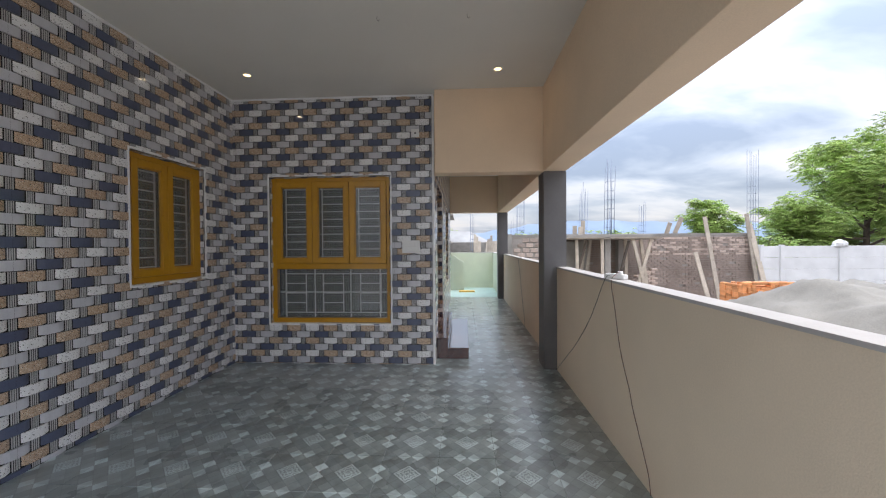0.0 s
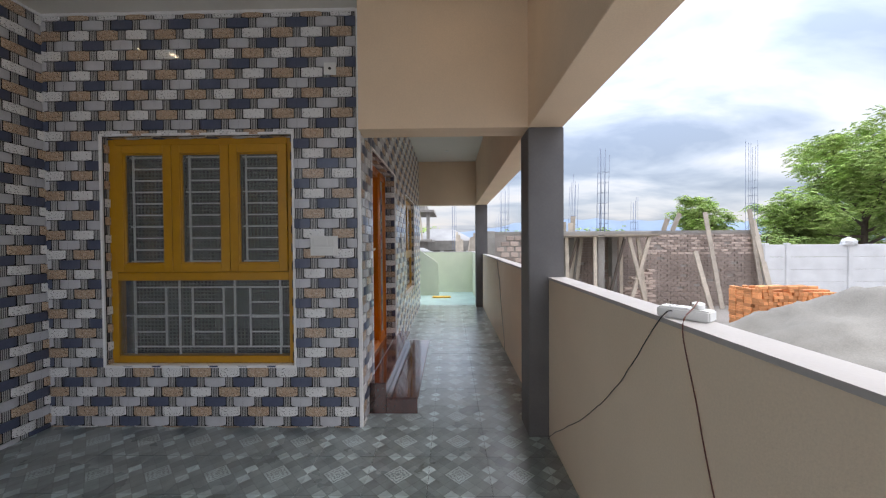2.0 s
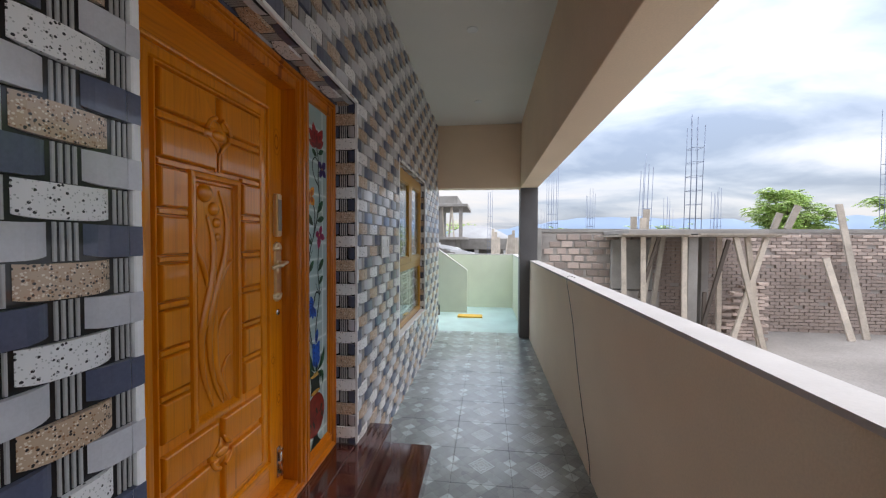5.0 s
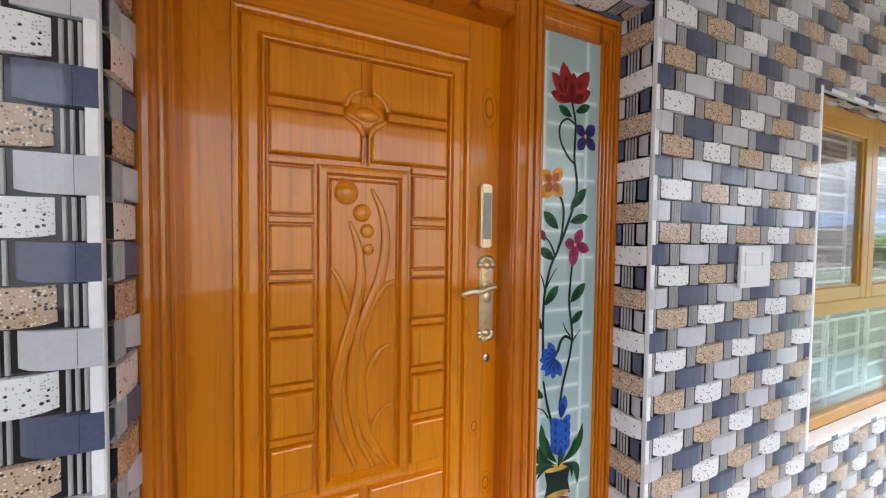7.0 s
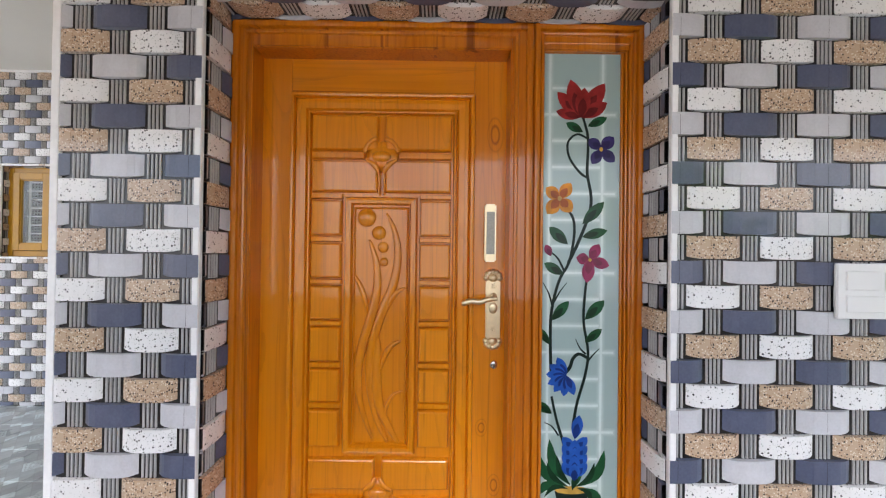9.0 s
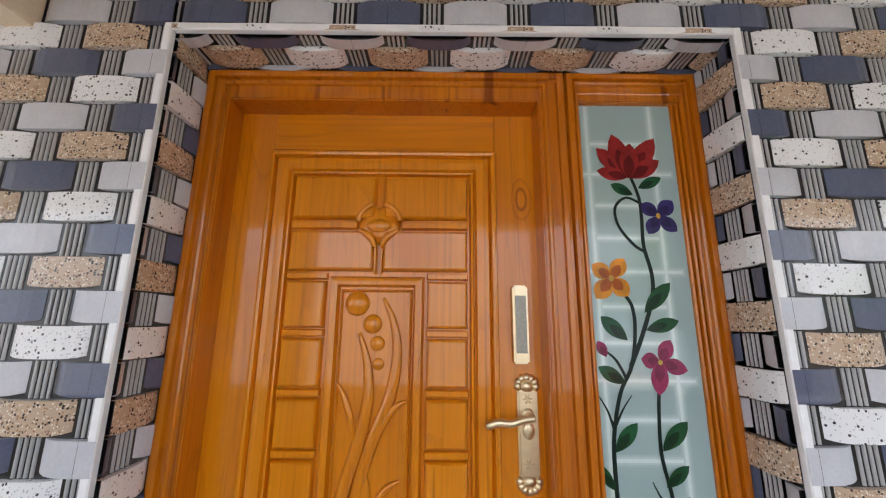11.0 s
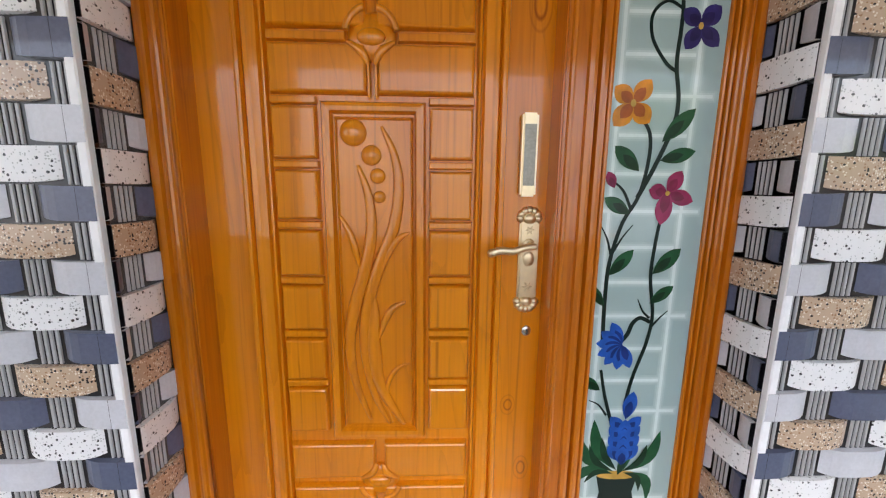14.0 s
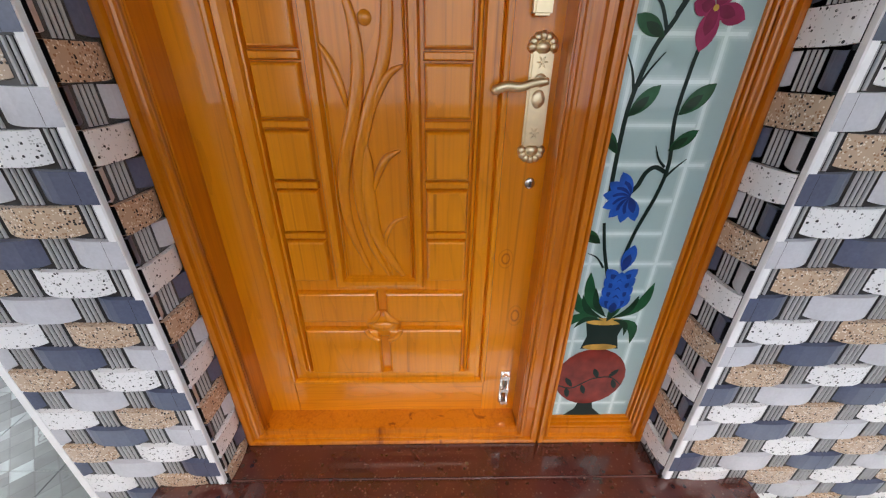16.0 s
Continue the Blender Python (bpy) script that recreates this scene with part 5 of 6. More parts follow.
def brick_stack():
    root = empty("brick_stack", (8.55, 10.5, GZ))
    tagged(root, "stack of fresh orange bricks on the bare ground", "brick stack")
    random.seed(5)
    me = brick_mesh(0.225, 0.105, 0.072, BRICK_NEW)
    boxes("core", [BRICK_NEW], [(-0.86, 0.88, -0.27, 0.45, 0, 1.17)], root)
    for k in range(17):
        z = k * 0.0755
        n = 8 if k % 6 == 4 else 16
        for i in range(n):
            w = 1.86 / n
            x = -0.93 + w * (i + 0.5)
            if k > 14 and (x > 0.35 or random.random() < 0.2):
                continue
            ob = new("brick", me)
            ob.parent = root
            out = random.uniform(-0.035, 0.02)
            ob.matrix_basis = pose(x + random.uniform(-0.008, 0.008), (-0.36 if n == 8 else -0.30) + out, z, 0, 0, (0 if n == 8 else 90) + random.uniform(-2, 2))
        if k < 16:
            for j in range(3):
                ob = new("brick", me)
                ob.parent = root
                ob.matrix_basis = pose(-0.90 + random.uniform(-0.015, 0.015), -0.12 + 0.235 * j, z, 0, 0, 90 + random.uniform(-2, 2))
    for i in range(8):
        ob = new("brick", me)
        ob.parent = root
        ob.matrix_basis = pose(-0.8 + 0.2 * i, 0.12 + random.uniform(-0.1, 0.1), 1.17, 0, 0, random.uniform(0, 180))


brick_stack()



def broken_wall():
    root = empty("broken_brick_wall", (6.55, 13.7, GZ))
    tagged(root, "stepped stub of an unfinished brick wall", "wall stub")
    random.seed(21)
    me = brick_mesh(0.225, 0.105, 0.072, BRICK)
    for k in range(17):
        n = 4 - (k // 5) + (k % 2)
        for i in range(n):
            for j in range(2):
                ob = new("brick", me)
                ob.parent = root
                ob.matrix_basis = pose(0.55 - 0.235 * i - (0.1 if k % 2 else 0), 0.12 * j + random.uniform(-0.02, 0.02), 0.084 * k, 0, 0, random.uniform(-3, 3))


broken_wall()

# ---------------------------------------------------------------- trees and distance


def tree(x, y, height, spread, leaves, seed, trunk=0.16, low=0.25, leaf=0.17):
    """Trunk and limbs in one mesh; a loose crown of many small leaflets."""
    random.seed(seed)
    root = empty("tree", (x, y, GZ))
    tagged(root, "leafy green tree with an open feathery crown", "tree")
    bm = bmesh.new()
    tips = []
    h0 = height * low
    tube(bm, [(0, 0, -0.1), (0.1, 0.05, h0 * 0.5), (0.05, 0, h0), (0.2, 0.1, height * 0.5)], trunk, 8, taper=trunk * 0.55)
    for k in range(11):
        a = 2.4 * k + random.uniform(-0.3, 0.3)
        s = Vector((0.1, 0.03, h0 + (height * 0.5 - h0) * k / 10))
        r = spread * random.uniform(0.55, 1.0) * (1.0 if k < 8 else 0.5)
        e = Vector((r * math.cos(a), r * math.sin(a), height * (random.uniform(0.32, 0.85) if k < 6 else random.uniform(0.75, 1.0))))
        mid = s.lerp(e, 0.5) + Vector((0, 0, -0.06 * height))
        tube(bm, arc_points([s, mid, e], 8), trunk * 0.42, 6, taper=0.015)
        tips += [(s.lerp(e, 0.62), 0.8), (e, 0.9), (mid, 0.7)]
        for j in range(5):
            p = mid.lerp(e, random.uniform(0.2, 0.9))
            q = p + Vector((random.uniform(-1, 1), random.uniform(-1, 1), random.uniform(-0.35, 0.7))) * spread * 0.38
            tube(bm, [p, q], trunk * 0.15, 4, taper=0.008)
            tips.append((q, 0.75))
    ob = new("trunk", mesh_of(bm, "trunk", [BARK]))
    ob.parent = root
    verts, faces, mats = [], [], []
    for i in range(leaves // 12):
        t, s = random.choice(tips)
        o = Vector((random.gauss(0, 1), random.gauss(0, 1), random.gauss(0, 1))).normalized() * random.random() ** 0.5 * spread * 0.25 * s
        o.z *= 0.95
        p = t + o
        # a drooping spray with leaflets on both sides
        a = random.uniform(0, 2 * math.pi)
        way = Vector((math.cos(a), math.sin(a), random.uniform(-0.25, 0.45)))
        side = Vector((-math.sin(a), math.cos(a), 0))
        reach = leaf * random.uniform(2.2, 3.6)
        tone = 0 if random.random() < 0.5 else 1
        for k in range(12):
            f = (k // 2 + 1) / 6
            q = p + way * reach * f + Vector((0, 0, -0.25 * reach * f * f))
            d = (side * (1 if k % 2 else -1) + way * 0.7 + Vector((0, 0, random.uniform(-0.5, 0.15)))).normalized()
            w = Vector((way.x, way.y, random.uniform(-0.3, 0.6))).normalized() * leaf * random.uniform(0.18, 0.30)
            ln = leaf * random.uniform(0.7, 1.25)
            b = len(verts)
            verts += [tuple(q), tuple(q + d * ln * 0.5 + w), tuple(q + d * ln + Vector((0, 0, -0.04))), tuple(q + d * ln * 0.5 - w)]
            faces.append((b, b + 1, b + 2, b + 3))
            mats.append(tone)
    me = bpy.data.meshes.new("crown")
    me.from_pydata(verts, [], faces)
    me.materials.append(LEAF)
    me.materials.append(LEAF2)
    me.polygons.foreach_set("material_index", mats)
    ob = new("crown", me)
    ob.parent = root


tree(21.6, 20.5, 7.9, 3.9, 168000, 3, 0.2, 0.2, 0.115)
tree(18.9, 21.5, 4.6, 1.5, 36000, 23, 0.12, 0.2, 0.11)
tree(30.5, 26.0, 10.0, 5.5, 50000, 9, 0.22, 0.2, 0.2)
tree(20.0, 31.0, 5.7, 2.1, 48000, 7, 0.16, 0.22, 0.14)
tree(16.0, 20.0, 2.9, 1.3, 5000, 12, 0.1, 0.2, 0.17)
tree(12.5, 31.0, 3.6, 2.3, 6000, 15, 0.12, 0.2, 0.2)
tree(6.0, 30.0, 3.2, 2.2, 5000, 17, 0.12, 0.2, 0.2)
tree(-1.5, 40.0, 4.2, 3.0, 5000, 19, 0.12, 0.2, 0.2)


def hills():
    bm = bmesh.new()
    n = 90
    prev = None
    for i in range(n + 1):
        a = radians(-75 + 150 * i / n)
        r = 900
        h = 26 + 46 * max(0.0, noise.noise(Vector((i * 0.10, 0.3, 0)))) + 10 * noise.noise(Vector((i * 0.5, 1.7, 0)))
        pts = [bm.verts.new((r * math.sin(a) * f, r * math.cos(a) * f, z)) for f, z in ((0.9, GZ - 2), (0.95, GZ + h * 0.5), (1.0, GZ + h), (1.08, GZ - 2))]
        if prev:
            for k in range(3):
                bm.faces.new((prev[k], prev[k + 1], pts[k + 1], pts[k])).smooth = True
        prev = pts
    tagged(new("backdrop_hills", mesh_of(bm, "backdrop_hills", [HILL])), "hills on the horizon with distance haze in their blue-grey", "hills", kind="structure")


hills()


def far_house():
    """Single-storey house with a pale hipped roof and a deep verandah."""
    root = empty("far_house", (1.0, 33.0, GZ))
    tagged(root, "pale single-storey house with a hipped roof", "house")
    o = Vector(root.location)

    def add(name, mats, items, bevel=0.0):
        ob = boxes(name, mats, items, root, bevel)
        ob.location = -o
    add("wall", [CONCRETE], [(-4.2, 2.0, 33.6, 38.0, GZ, 1.5)])
    add("fascia", [CONCRETE], [(-4.6, 2.3, 31.8, 38.0, 0.85, 1.7)], 0.03)
    for x in (-1.6, -0.5, 1.7):
        add("post", [WHITE_WALL], [(x, x + 0.3, 32.0, 32.3, GZ, 0.85)])
    # black sheets on the solid wall stand in for the openings' shade
    for a, b in ((-4.0, -1.7), (-1.2, -0.6)):
        add("dark_opening", [BLACK], [(a, b, 33.58, 33.62, GZ, 0.8)])
    bm = bmesh.new()
    a = [bm.verts.new(p) for p in ((-3.2, 31.9, 1.70), (2.4, 31.9, 1.70), (2.4, 37.9, 1.70), (-3.2, 37.9, 1.70))]
    b = [bm.verts.new(p) for p in ((-1.4, 34.3, 2.75), (0.6, 34.3, 2.75), (0.6, 35.6, 2.75), (-1.4, 35.6, 2.75))]
    for i in range(4):
        j = (i + 1) % 4
        bm.faces.new((a[i], a[j], b[j], b[i]))
    bm.faces.new(b)
    bm.faces.new(a[::-1])
    ob = new("roof", mesh_of(bm, "roof", [ROOF]))
    ob.parent = root
    ob.location = -o


ROOF = material("pale_grey_roof", (0.33, 0.33, 0.325), 0.85, grain=0.08, stain=0.2, stain_scale=0.8)
far_house()


def far_frame():
    """Two-storey concrete frame, still on its props."""
    root = empty("far_unfinished_house", (-4.4, 27.0, GZ))
    tagged(root, "unfinished two-storey concrete house on timber props", "building")
    o = Vector(root.location)

    def add(name, mats, items, bevel=0.0):
        ob = boxes(name, mats, items, root, bevel)
        ob.location = -o
    add("lower_wall", [CONCRETE], [(-7.5, -1.5, 27.0, 31.0, GZ, 1.6)])
    add("upper_wall", [CONCRETE], [(-7.5, -2.6, 27.4, 31.0, 1.75, 3.6)])
    add("lower_slab", [CONCRETE], [(-7.6, -0.9, 26.4, 31.2, 1.58, 1.75)], 0.02)
    add("upper_slab", [CONCRETE], [(-7.6, -0.75, 26.2, 31.2, 3.6, 3.78)], 0.02)
    add("roof_parapet", [CONCRETE], [(-7.6, -1.4, 26.6, 31.0, 3.78, 4.3)], 0.02)
    for x in (-1.3, -2.5, -4.2):
        add("column", [CONCRETE], [(x, x + 0.22, 26.5, 26.75, 1.75, 3.6)])
    for k, x in enumerate((-3.6, -3.2, -2.9, -2.2, -1.9, -1.6)):
        bm = bmesh.new()
        post(bm, (x, 26.45, 1.75), (x + 0.14 * (-1) ** k, 26.45, 3.6), 0.09)
        ob = new("prop", mesh_of(bm, "prop", [TIMBER]))
        ob.parent = root
        ob.location = -o
    bm = bmesh.new()
    random.seed(4)
    for k in range(14):
        x = -4.0 + 0.24 * k
        post(bm, (x, 24.5 + random.uniform(-0.4, 0.4), 0.6 + 1.3 * (1 - k / 14)), (x + random.uniform(0.5, 1.2), 24.5, 0.6 + 0.9 * (1 - k / 14)), 0.16, 0.08)
    ob = new("rubble", mesh_of(bm, "rubble", [WHITE_WALL]))
    ob.parent = root
    ob.location = -o
    boxes("plinth", [SOIL], [(-5.0, -1.5, 24.0, 26.2, GZ, 0.65)], root).location = -o


far_frame()


def plank_rack():
    root = empty("plank_stack", (1.6, 22.0, GZ))
    tagged(root, "upright stack of scaffolding planks", "planks")
    random.seed(8)
    for k in range(11):
        bm = bmesh.new()
        x = -0.9 + 0.17 * k
        post(bm, (x, 0, 0), (x + random.uniform(-0.05, 0.3), 0.4, 2.7 + random.uniform(-0.3, 0.3)), 0.14, 0.05)
        ob = new("plank", mesh_of(bm, "plank", [TIMBER]))
        ob.parent = root


plank_rack()

# ---------------------------------------------------------------- tiling of the walls


def weave_bmesh():
    """One wall tile, 45 x 30 cm: rows of bowed bands over silver rods, facing -y, its lower left corner at the origin."""
    bm = bmesh.new()
    W, H, R = 0.45, 0.30, 0.075

    def face(ps, mat):
        f = bm.faces.new([bm.verts.new(p) for p in ps])
        f.material_index = mat

    face(((0, 0, 0), (W, 0, 0), (W, 0, H), (0, 0, H)), 5)

    def band(c, z0, mat):
        w, n = 0.0815, 10
        ring = []
        for i in range(n + 1):
            s = (-1, -0.95, -0.87, -0.75, -0.5, 0, 0.5, 0.75, 0.87, 0.95, 1)[i]
            bow = 1 - abs(s) ** 3.6
            x = c + s * w
            ring.append(((x, -0.0010 - 0.0150 * bow, z0 + 0.0108 - 0.0070 * bow), (x, -0.0010 - 0.0150 * bow, z0 + R - 0.0010 - 0.0022 * bow), x))
        for a, b in zip(ring, ring[1:]):
            if b[2] < 1e-5 or a[2] > W - 1e-5:
                continue
            face((a[0], b[0], b[1], a[1]), mat)
            face((a[0], (a[2], 0, a[0][2]), (b[2], 0, b[0][2]), b[0]), mat)
            face((a[1], b[1], (b[2], 0, b[1][2]), (a[2], 0, a[1][2])), mat)

    def rods(c, z0):
        for k in range(4):
            x = c + (k - 1.5) * 0.0124
            r = 0.0034
            ps = [(x + r * math.cos(a), -0.0048 * math.sin(a) - 0.0004) for a in np.linspace(math.pi, 0, 5)]
            for p, q in zip(ps, ps[1:]):
                if p[0] < 0 or q[0] > W:
                    continue
                face(((p[0], p[1], z0), (q[0], q[1], z0), (q[0], q[1], z0 + R), (p[0], p[1], z0 + R)), 4)

    # from the bottom: slate row, tan row, pale row, white row
    for row, (shift, mats) in enumerate(((0, (0, 1, 0)), (1, (3, 2)), (0, (1, 0, 1)), (1, (2, 3)))):
        z = row * R
        if shift:
            for k, m in enumerate(mats):
                band(0.1125 + 0.225 * k, z, m)
            for c in (0.0, 0.225, 0.45):
                rods(c, z)
        else:
            for k, m in enumerate(mats):
                band(0.225 * k, z, m)
            for c in (0.1125, 0.3375):
                rods(c, z)
    # trim what hangs over the sides
    for co, no in (((0.0004, 0, 0), (-1, 0, 0)), ((W - 0.0004, 0, 0), (1, 0, 0))):
        bmesh.ops.bisect_plane(bm, geom=list(bm.verts) + list(bm.edges) + list(bm.faces), plane_co=co, plane_no=no, clear_outer=True)
    return bm


TILE_MATS = [T_DARK, T_LIGHT, T_WHITE, T_TAN, T_ROD, T_BACK]
whole = weave_bmesh()
TILE_BASE = bpy.data.meshes.new("wall_tile")
whole.to_mesh(TILE_BASE)
whole.free()
for m_ in TILE_MATS:
    TILE_BASE.materials.append(m_)
TILE_CUTS = {}


def tile_cut(a0, a1, b0, b1):
    key = tuple(round(v, 4) for v in (a0, a1, b0, b1))
    if key == (0.0, 0.45, 0.0, 0.3):
        return TILE_BASE
    if key not in TILE_CUTS:
        bm = bmesh.new()
        bm.from_mesh(TILE_BASE)
        for co, no in (((a0, 0, 0), (-1, 0, 0)), ((a1, 0, 0), (1, 0, 0)), ((0, 0, b0), (0, 0, -1)), ((0, 0, b1), (0, 0, 1))):
            bmesh.ops.bisect_plane(bm, geom=list(bm.verts) + list(bm.edges) + list(bm.faces), plane_co=co, plane_no=no, clear_outer=True)
        me = bpy.data.meshes.new("wall_tile")
        bm.to_mesh(me)
        bm.free()
        for m in TILE_MATS:
            me.materials.append(m)
        TILE_CUTS[key] = me
    return TILE_CUTS[key]


def lay_tiles(parent, place, u0, u1, v0, v1, holes, ou, ov, su=1.0, sv=1.0):
    """Tiles on a face: place maps (u, v) to a pose whose x runs along the wall and -y out of it."""
    w, h = 0.45 * su, 0.30 * sv
    stretch = Matrix.Diagonal((su, 1, sv, 1))
    for i in range(math.floor((u0 - ou) / w), math.ceil((u1 - ou) / w)):
        for j in range(math.floor((v0 - ov) / h), math.ceil((v1 - ov) / h)):
            a, b = ou + w * i, ov + h * j
            for r0, r1, s0, s1 in cut_rects(max(a, u0), min(a + w, u1), max(b, v0), min(b + h, v1), holes):
                ob = new("tile", tile_cut((r0 - a) / su, (r1 - a) / su, (s0 - b) / sv, (s1 - b) / sv))
                ob.parent = parent
                ob.matrix_basis = place(a, b) @ stretch


def thing(name):
    return bpy.data.objects[name]


Z0 = 0.022
TW = 0.016
lay_tiles(thing("wall_front"), lambda a, b: pose(a, YF, b), XL, XS - TW, 0.0, ZC, [WIN_FRONT], -0.417 - 0.483 * 6, 0.007, 1.0733, 1.09)
lay_tiles(thing("wall_side"), lambda a, b: pose(XS, a, b, 0, 0, 90), YF + TW, YE, 0.0, ZC, [(DOOR[0], DOOR[1], -1, DOOR[3]), (0, DOOR[0], -1, 9), WIN_SIDE], 6.212, Z0)
lay_tiles(thing("wall_side"), lambda a, b: pose(XS, a, b, 0, 0, 90), YF + TW, DOOR[0], 0.0, ZC, [], 4.284, Z0)
lay_tiles(thing("wall_left"), lambda a, b: pose(XL, a, b, 0, 0, 90), YB, YF, 0.0, ZC, [WIN_LEFT, WIN_BACK], 1.979, -0.043, 1.007, 1.043)
# reveals of the door and the windows


def reveal(parent, origin, turn, depth, length, phase):
    """A strip of cut tiles in an opening's side: depth by length, from origin."""
    base = Matrix.Translation(origin) @ turn
    k = 0.0
    while k < length - 0.002:
        off = round((phase + k) % 0.30, 5)
        off = 0.0 if off > 0.2995 else off
        s1 = min(0.30 - off, length - k)
        ob = new("tile", tile_cut(0.06, 0.06 + depth, off, off + s1))
        ob.parent = parent
        ob.matrix_basis = base @ pose(-0.06, 0, k - off)
        k += s1


def reveals(parent, c0, c1, z0, z1, depth, at, turn):
    """The four sides of an opening; at(c, z) is a point of the wall's face."""
    reveal(parent, at(c0, z0), turn @ pose(0, 0, 0, 0, 0, 90), depth, z1 - z0, 0.11)
    reveal(parent, Vector(at(c1, z0)) + (turn @ Vector((0, depth, 0))), turn @ pose(0, 0, 0, 0, 0, -90), depth, z1 - z0, 0.19)
    base = Matrix.Translation(at(c0, z1)) @ turn @ pose(0, 0, 0, 90, 0, 0)
    k = 0.0
    while k < c1 - c0 - 0.002:
        s1 = min(0.45, c1 - c0 - k)
        ob = new("tile", tile_cut(0.0, s1, 0.06, 0.06 + depth))
        ob.parent = parent
        ob.matrix_basis = base @ pose(k, 0, -0.06 - depth)
        k += s1


T90 = pose(0, 0, 0, 0, 0, 90)
T0 = pose(0, 0, 0)
reveals(thing("wall_side"), DOOR[0], DOOR[1], DOOR[2], DOOR[3], 0.128, lambda c, z: (XS, c, z), T90)
reveals(thing("wall_side"), WIN_SIDE[0], WIN_SIDE[1], WIN_SIDE[2], WIN_SIDE[3], 0.048, lambda c, z: (XS, c, z), T90)
reveals(thing("wall_front"), WIN_FRONT[0], WIN_FRONT[1], WIN_FRONT[2], WIN_FRONT[3], 0.048, lambda c, z: (c, YF, z), T0)
reveals(thing("wall_left"), WIN_LEFT[0], WIN_LEFT[1], WIN_LEFT[2], WIN_LEFT[3], 0.048, lambda c, z: (XL, c, z), T90)
reveals(thing("wall_left"), WIN_BACK[0], WIN_BACK[1], WIN_BACK[2], WIN_BACK[3], 0.048, lambda c, z: (XL, c, z), T90)
# white edge strips
e = 0.0150


def edge_ring(name, to, c0, c1, z0, z1, sill=True):
    w = 0.020
    items = [(c0 - w, c0 + 0.001, z0 - (w if sill else 0), z1 + w), (c1 - 0.001, c1 + w, z0 - (w if sill else 0), z1 + w), (c0, c1, z1 - 0.001, z1 + w)]
    if sill:
        items.append((c0, c1, z0 - w, z0 + 0.001))
    tagged(boxes(name, [TRIM], [to(*it) for it in items], bevel=0.003), "white plastic edge strip round a tiled opening", "trim", kind="structure")


edge_ring("trim_door", lambda a, b, c, d: (XS - 0.004, XS + e, a, b, c, d), DOOR[0], DOOR[1], DOOR[2], DOOR[3], False)
edge_ring("trim_window_side", lambda a, b, c, d: (XS - 0.004, XS + e, a, b, c, d), *WIN_SIDE)
edge_ring("trim_window_left", lambda a, b, c, d: (XL - 0.004, XL + e, a, b, c, d), *WIN_LEFT)
edge_ring("trim_window_back", lambda a, b, c, d: (XL - 0.004, XL + e, a, b, c, d), *WIN_BACK)
edge_ring("trim_window_front", lambda a, b, c, d: (a, b, YF - e, YF + 0.004, c, d), *WIN_FRONT)
tagged(boxes("trim_corner", [TRIM], [(XS - TW, XS + 0.012, YF - 0.012, YF + TW, 0.0, ZC - 0.001)], bevel=0.003), "white edge strip on the tiled house corner", "trim", kind="structure")
tagged(boxes("trim_ceiling", [TRIM], [(XL + 0.019, XS - TW, YF - 0.019, YF - 0.001, ZC - 0.022, ZC - 0.002), (XL + 0.001, XL + 0.019, YB, YF - 0.001, ZC - 0.022, ZC - 0.002)]), "white strip between tiling and ceiling", "trim", kind="structure")
tagged(boxes("trim_inner_corner", [TRIM], [(XL + 0.001, XL + 0.008, YF - 0.008, YF - 0.001, 0.0, ZC - 0.024)]), "white strip in the tiled inner corner", "trim", kind="structure")
tagged(boxes("wall_sill_tiles", [TRIM], [(WIN_FRONT[0], WIN_FRONT[1], YF, YF + 0.046, WIN_FRONT[2] - 0.003, WIN_FRONT[2] + 0.002), (XS - 0.046, XS, WIN_SIDE[0], WIN_SIDE[1], WIN_SIDE[2] - 0.003, WIN_SIDE[2] + 0.002), (XL - 0.046, XL, WIN_LEFT[0], WIN_LEFT[1], WIN_LEFT[2] - 0.003, WIN_LEFT[2] + 0.002)]), "plain pale window sills", "sill", kind="structure")

# ---------------------------------------------------------------- floor tiles


def floor_tile_mesh(x0, x1, y0, y1):
    bm = bmesh.new()
    box(bm, x0, x1, y0, y1, -0.012, 0.0)
    return mesh_of(bm, "floor_tile", [FLOOR_TILE], 0.0012)


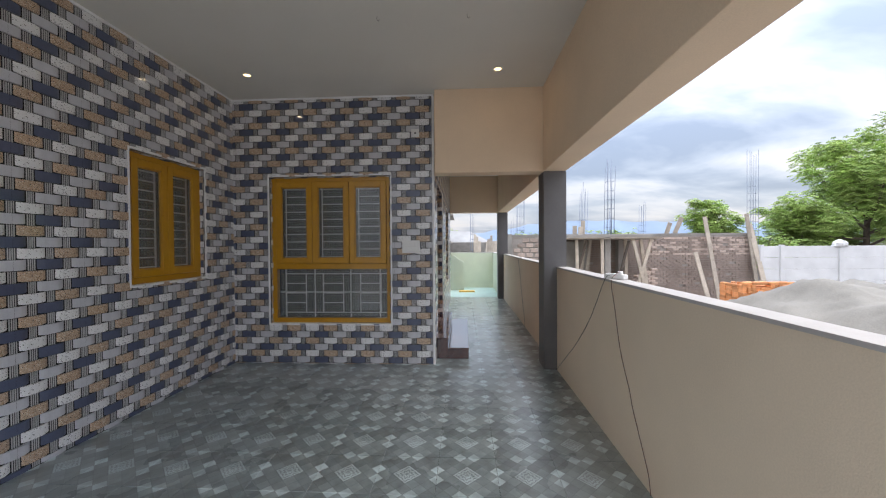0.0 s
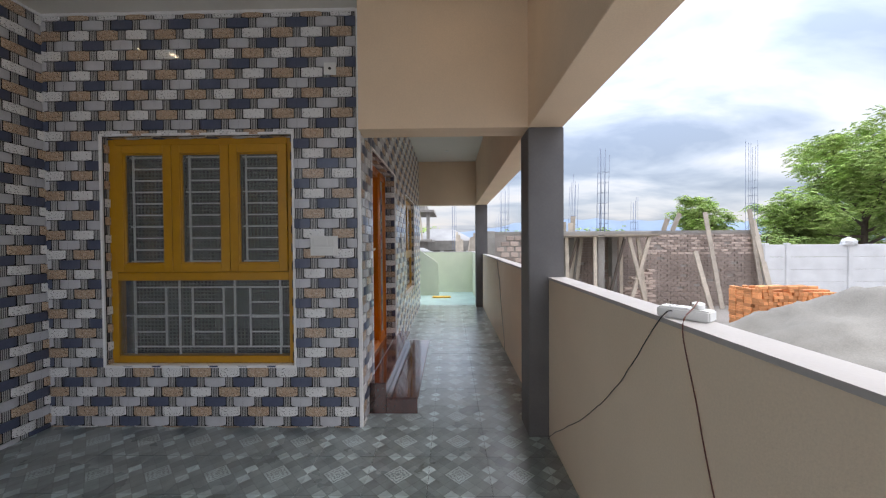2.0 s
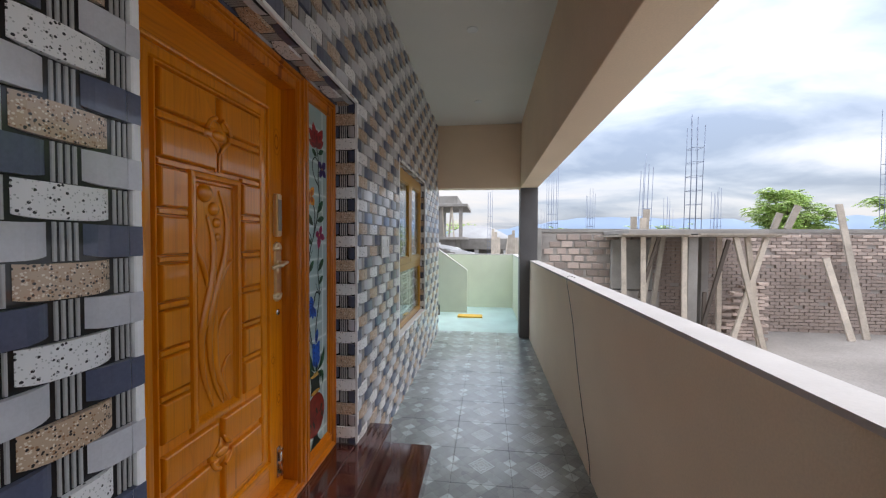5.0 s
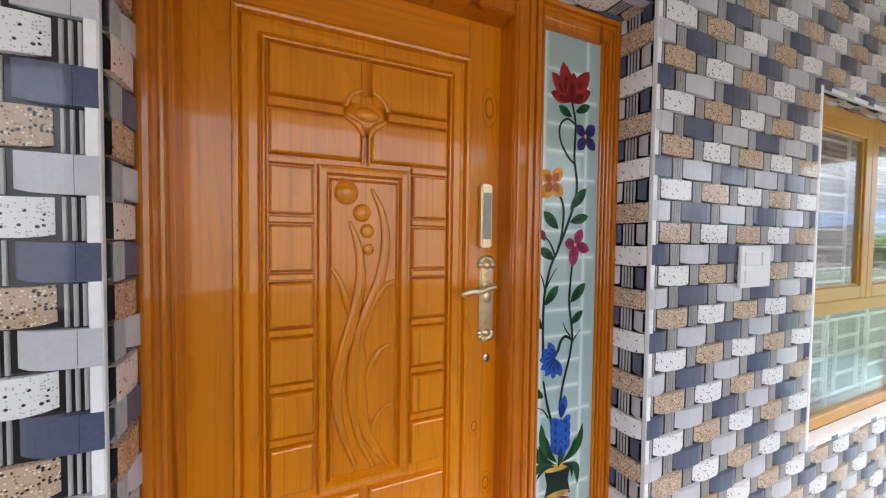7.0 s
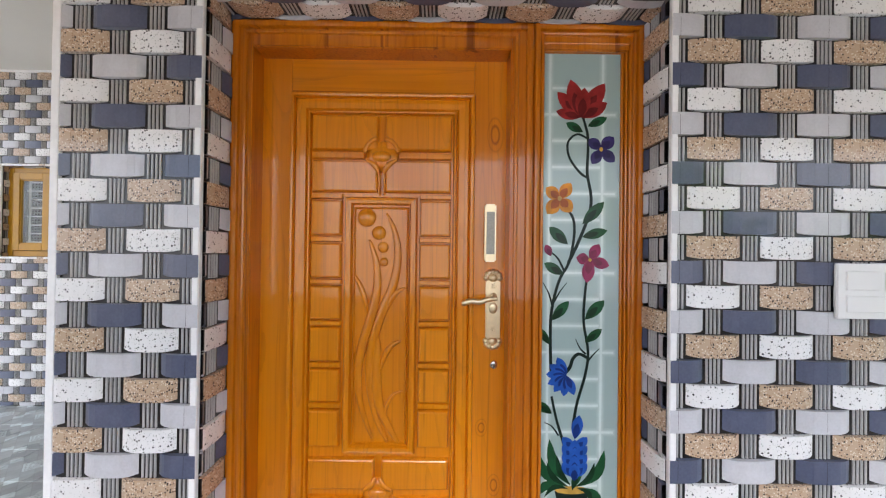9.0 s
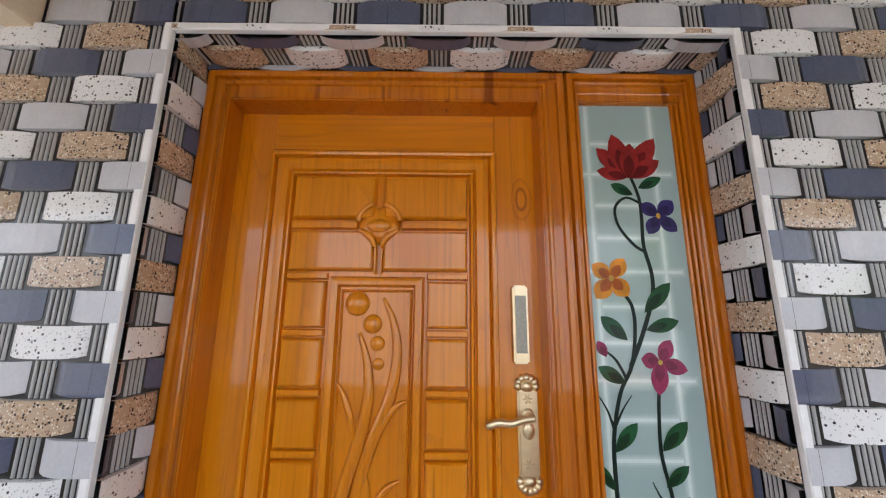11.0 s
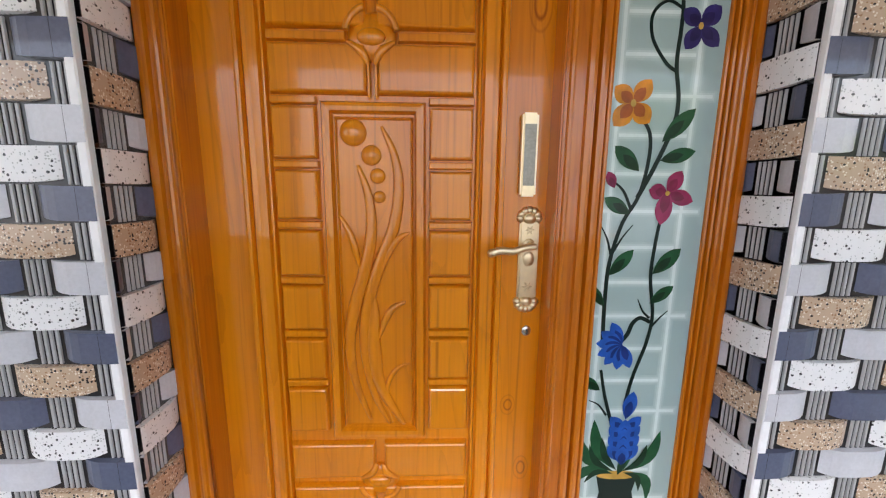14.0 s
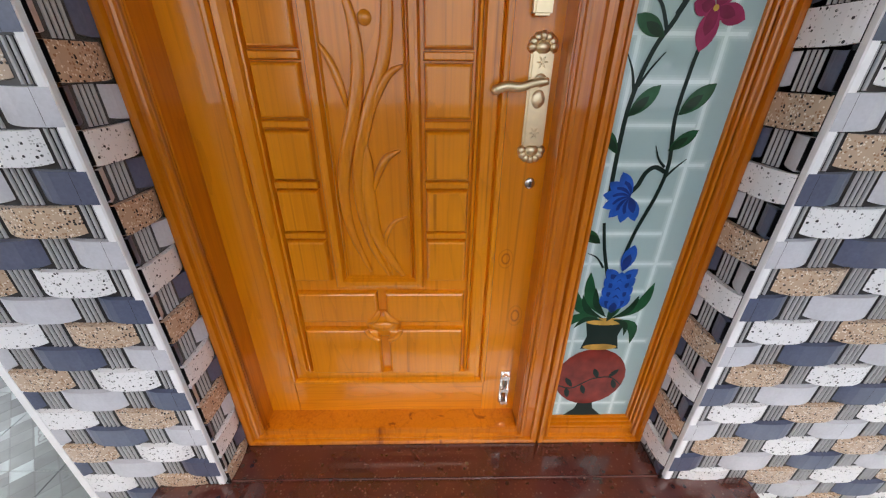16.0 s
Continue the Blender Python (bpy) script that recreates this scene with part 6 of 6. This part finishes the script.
def lay_floor():
    cache = {}
    FX, FY = 0.187 - 0.4 * 9, 4.712 - 0.4 * 18
    parent = thing("floor")
    for i in range(13):
        for j in range(40):
            a, b = FX + 0.4 * i, FY + 0.4 * j
            for r0, r1, s0, s1 in cut_rects(max(a, XL), min(a + 0.4, PAR[0]), max(b, YB), min(b + 0.4, YE + 0.12), [(-9, XS, YF, 99)]):
                key = tuple(round(v, 3) for v in (r0 - a - 0.1985, r1 - a - 0.2015, s0 - b - 0.1985, s1 - b - 0.2015))
                if key[1] - key[0] < 0.01 or key[3] - key[2] < 0.01:
                    continue
                if key not in cache:
                    cache[key] = floor_tile_mesh(*key)
                ob = new("tile", cache[key])
                ob.parent = parent
                ob.location = (a + 0.2, b + 0.2, 0)


lay_floor()

# ---------------------------------------------------------------- bricks of the site's walls


def lay_bricks(parent, x0, x1, y, z0, z1, near):
    """Courses of bricks: those of the near stretch one by one, the others in one mesh."""
    random.seed(11)
    me = brick_mesh(0.225, 0.06, 0.075, BRICK)
    block = brick_mesh(0.30, 0.06, 0.165, BRICK)
    for k in range(13):
        for i in range(8):
            if random.random() > 0.1:
                ob = new("brick", block)
                ob.parent = parent
                ob.matrix_basis = pose(x0 + 0.2 + 0.345 * i + (0.17 if k % 2 else 0) + random.uniform(-0.02, 0.02), y + 0.03 + random.uniform(-0.012, 0.012), z0 + 0.203 * k, 0, random.uniform(-1, 1), 0) @ Matrix.Diagonal((random.uniform(0.8, 1.05), 1, random.uniform(0.85, 1.0), 1))
    x0 += 2.9
    far = bmesh.new()
    k = 0
    count = 0
    while z0 + 0.09 * k < z1 - 0.07:
        z = z0 + 0.09 * k
        x = x0 + (0.12 if k % 2 else 0.0)
        while x < x1 - 0.12:
            out = random.uniform(-0.006, 0.010)
            if random.random() > 0.04:
                if near[0] < x < near[1] and near[2] < z < near[3] and count < 300:
                    ob = new("brick", me)
                    ob.parent = parent
                    ob.location = (x + 0.1125, y + 0.02 + out, z)
                    count += 1
                else:
                    box(far, x, x + 0.225, y - 0.01 + out, y + 0.05, z, z + 0.075)
            x += 0.24
        k += 1
    ob = new("brickwork", mesh_of(far, "brickwork", [BRICK]))
    ob.parent = parent
    ob["kind"] = "stuff"


lay_bricks(thing("wall_brick_back"), 1.98, 11.5, WY - 0.02, GZ, 1.80, (7.4, 11.5, 1.0, 1.8))
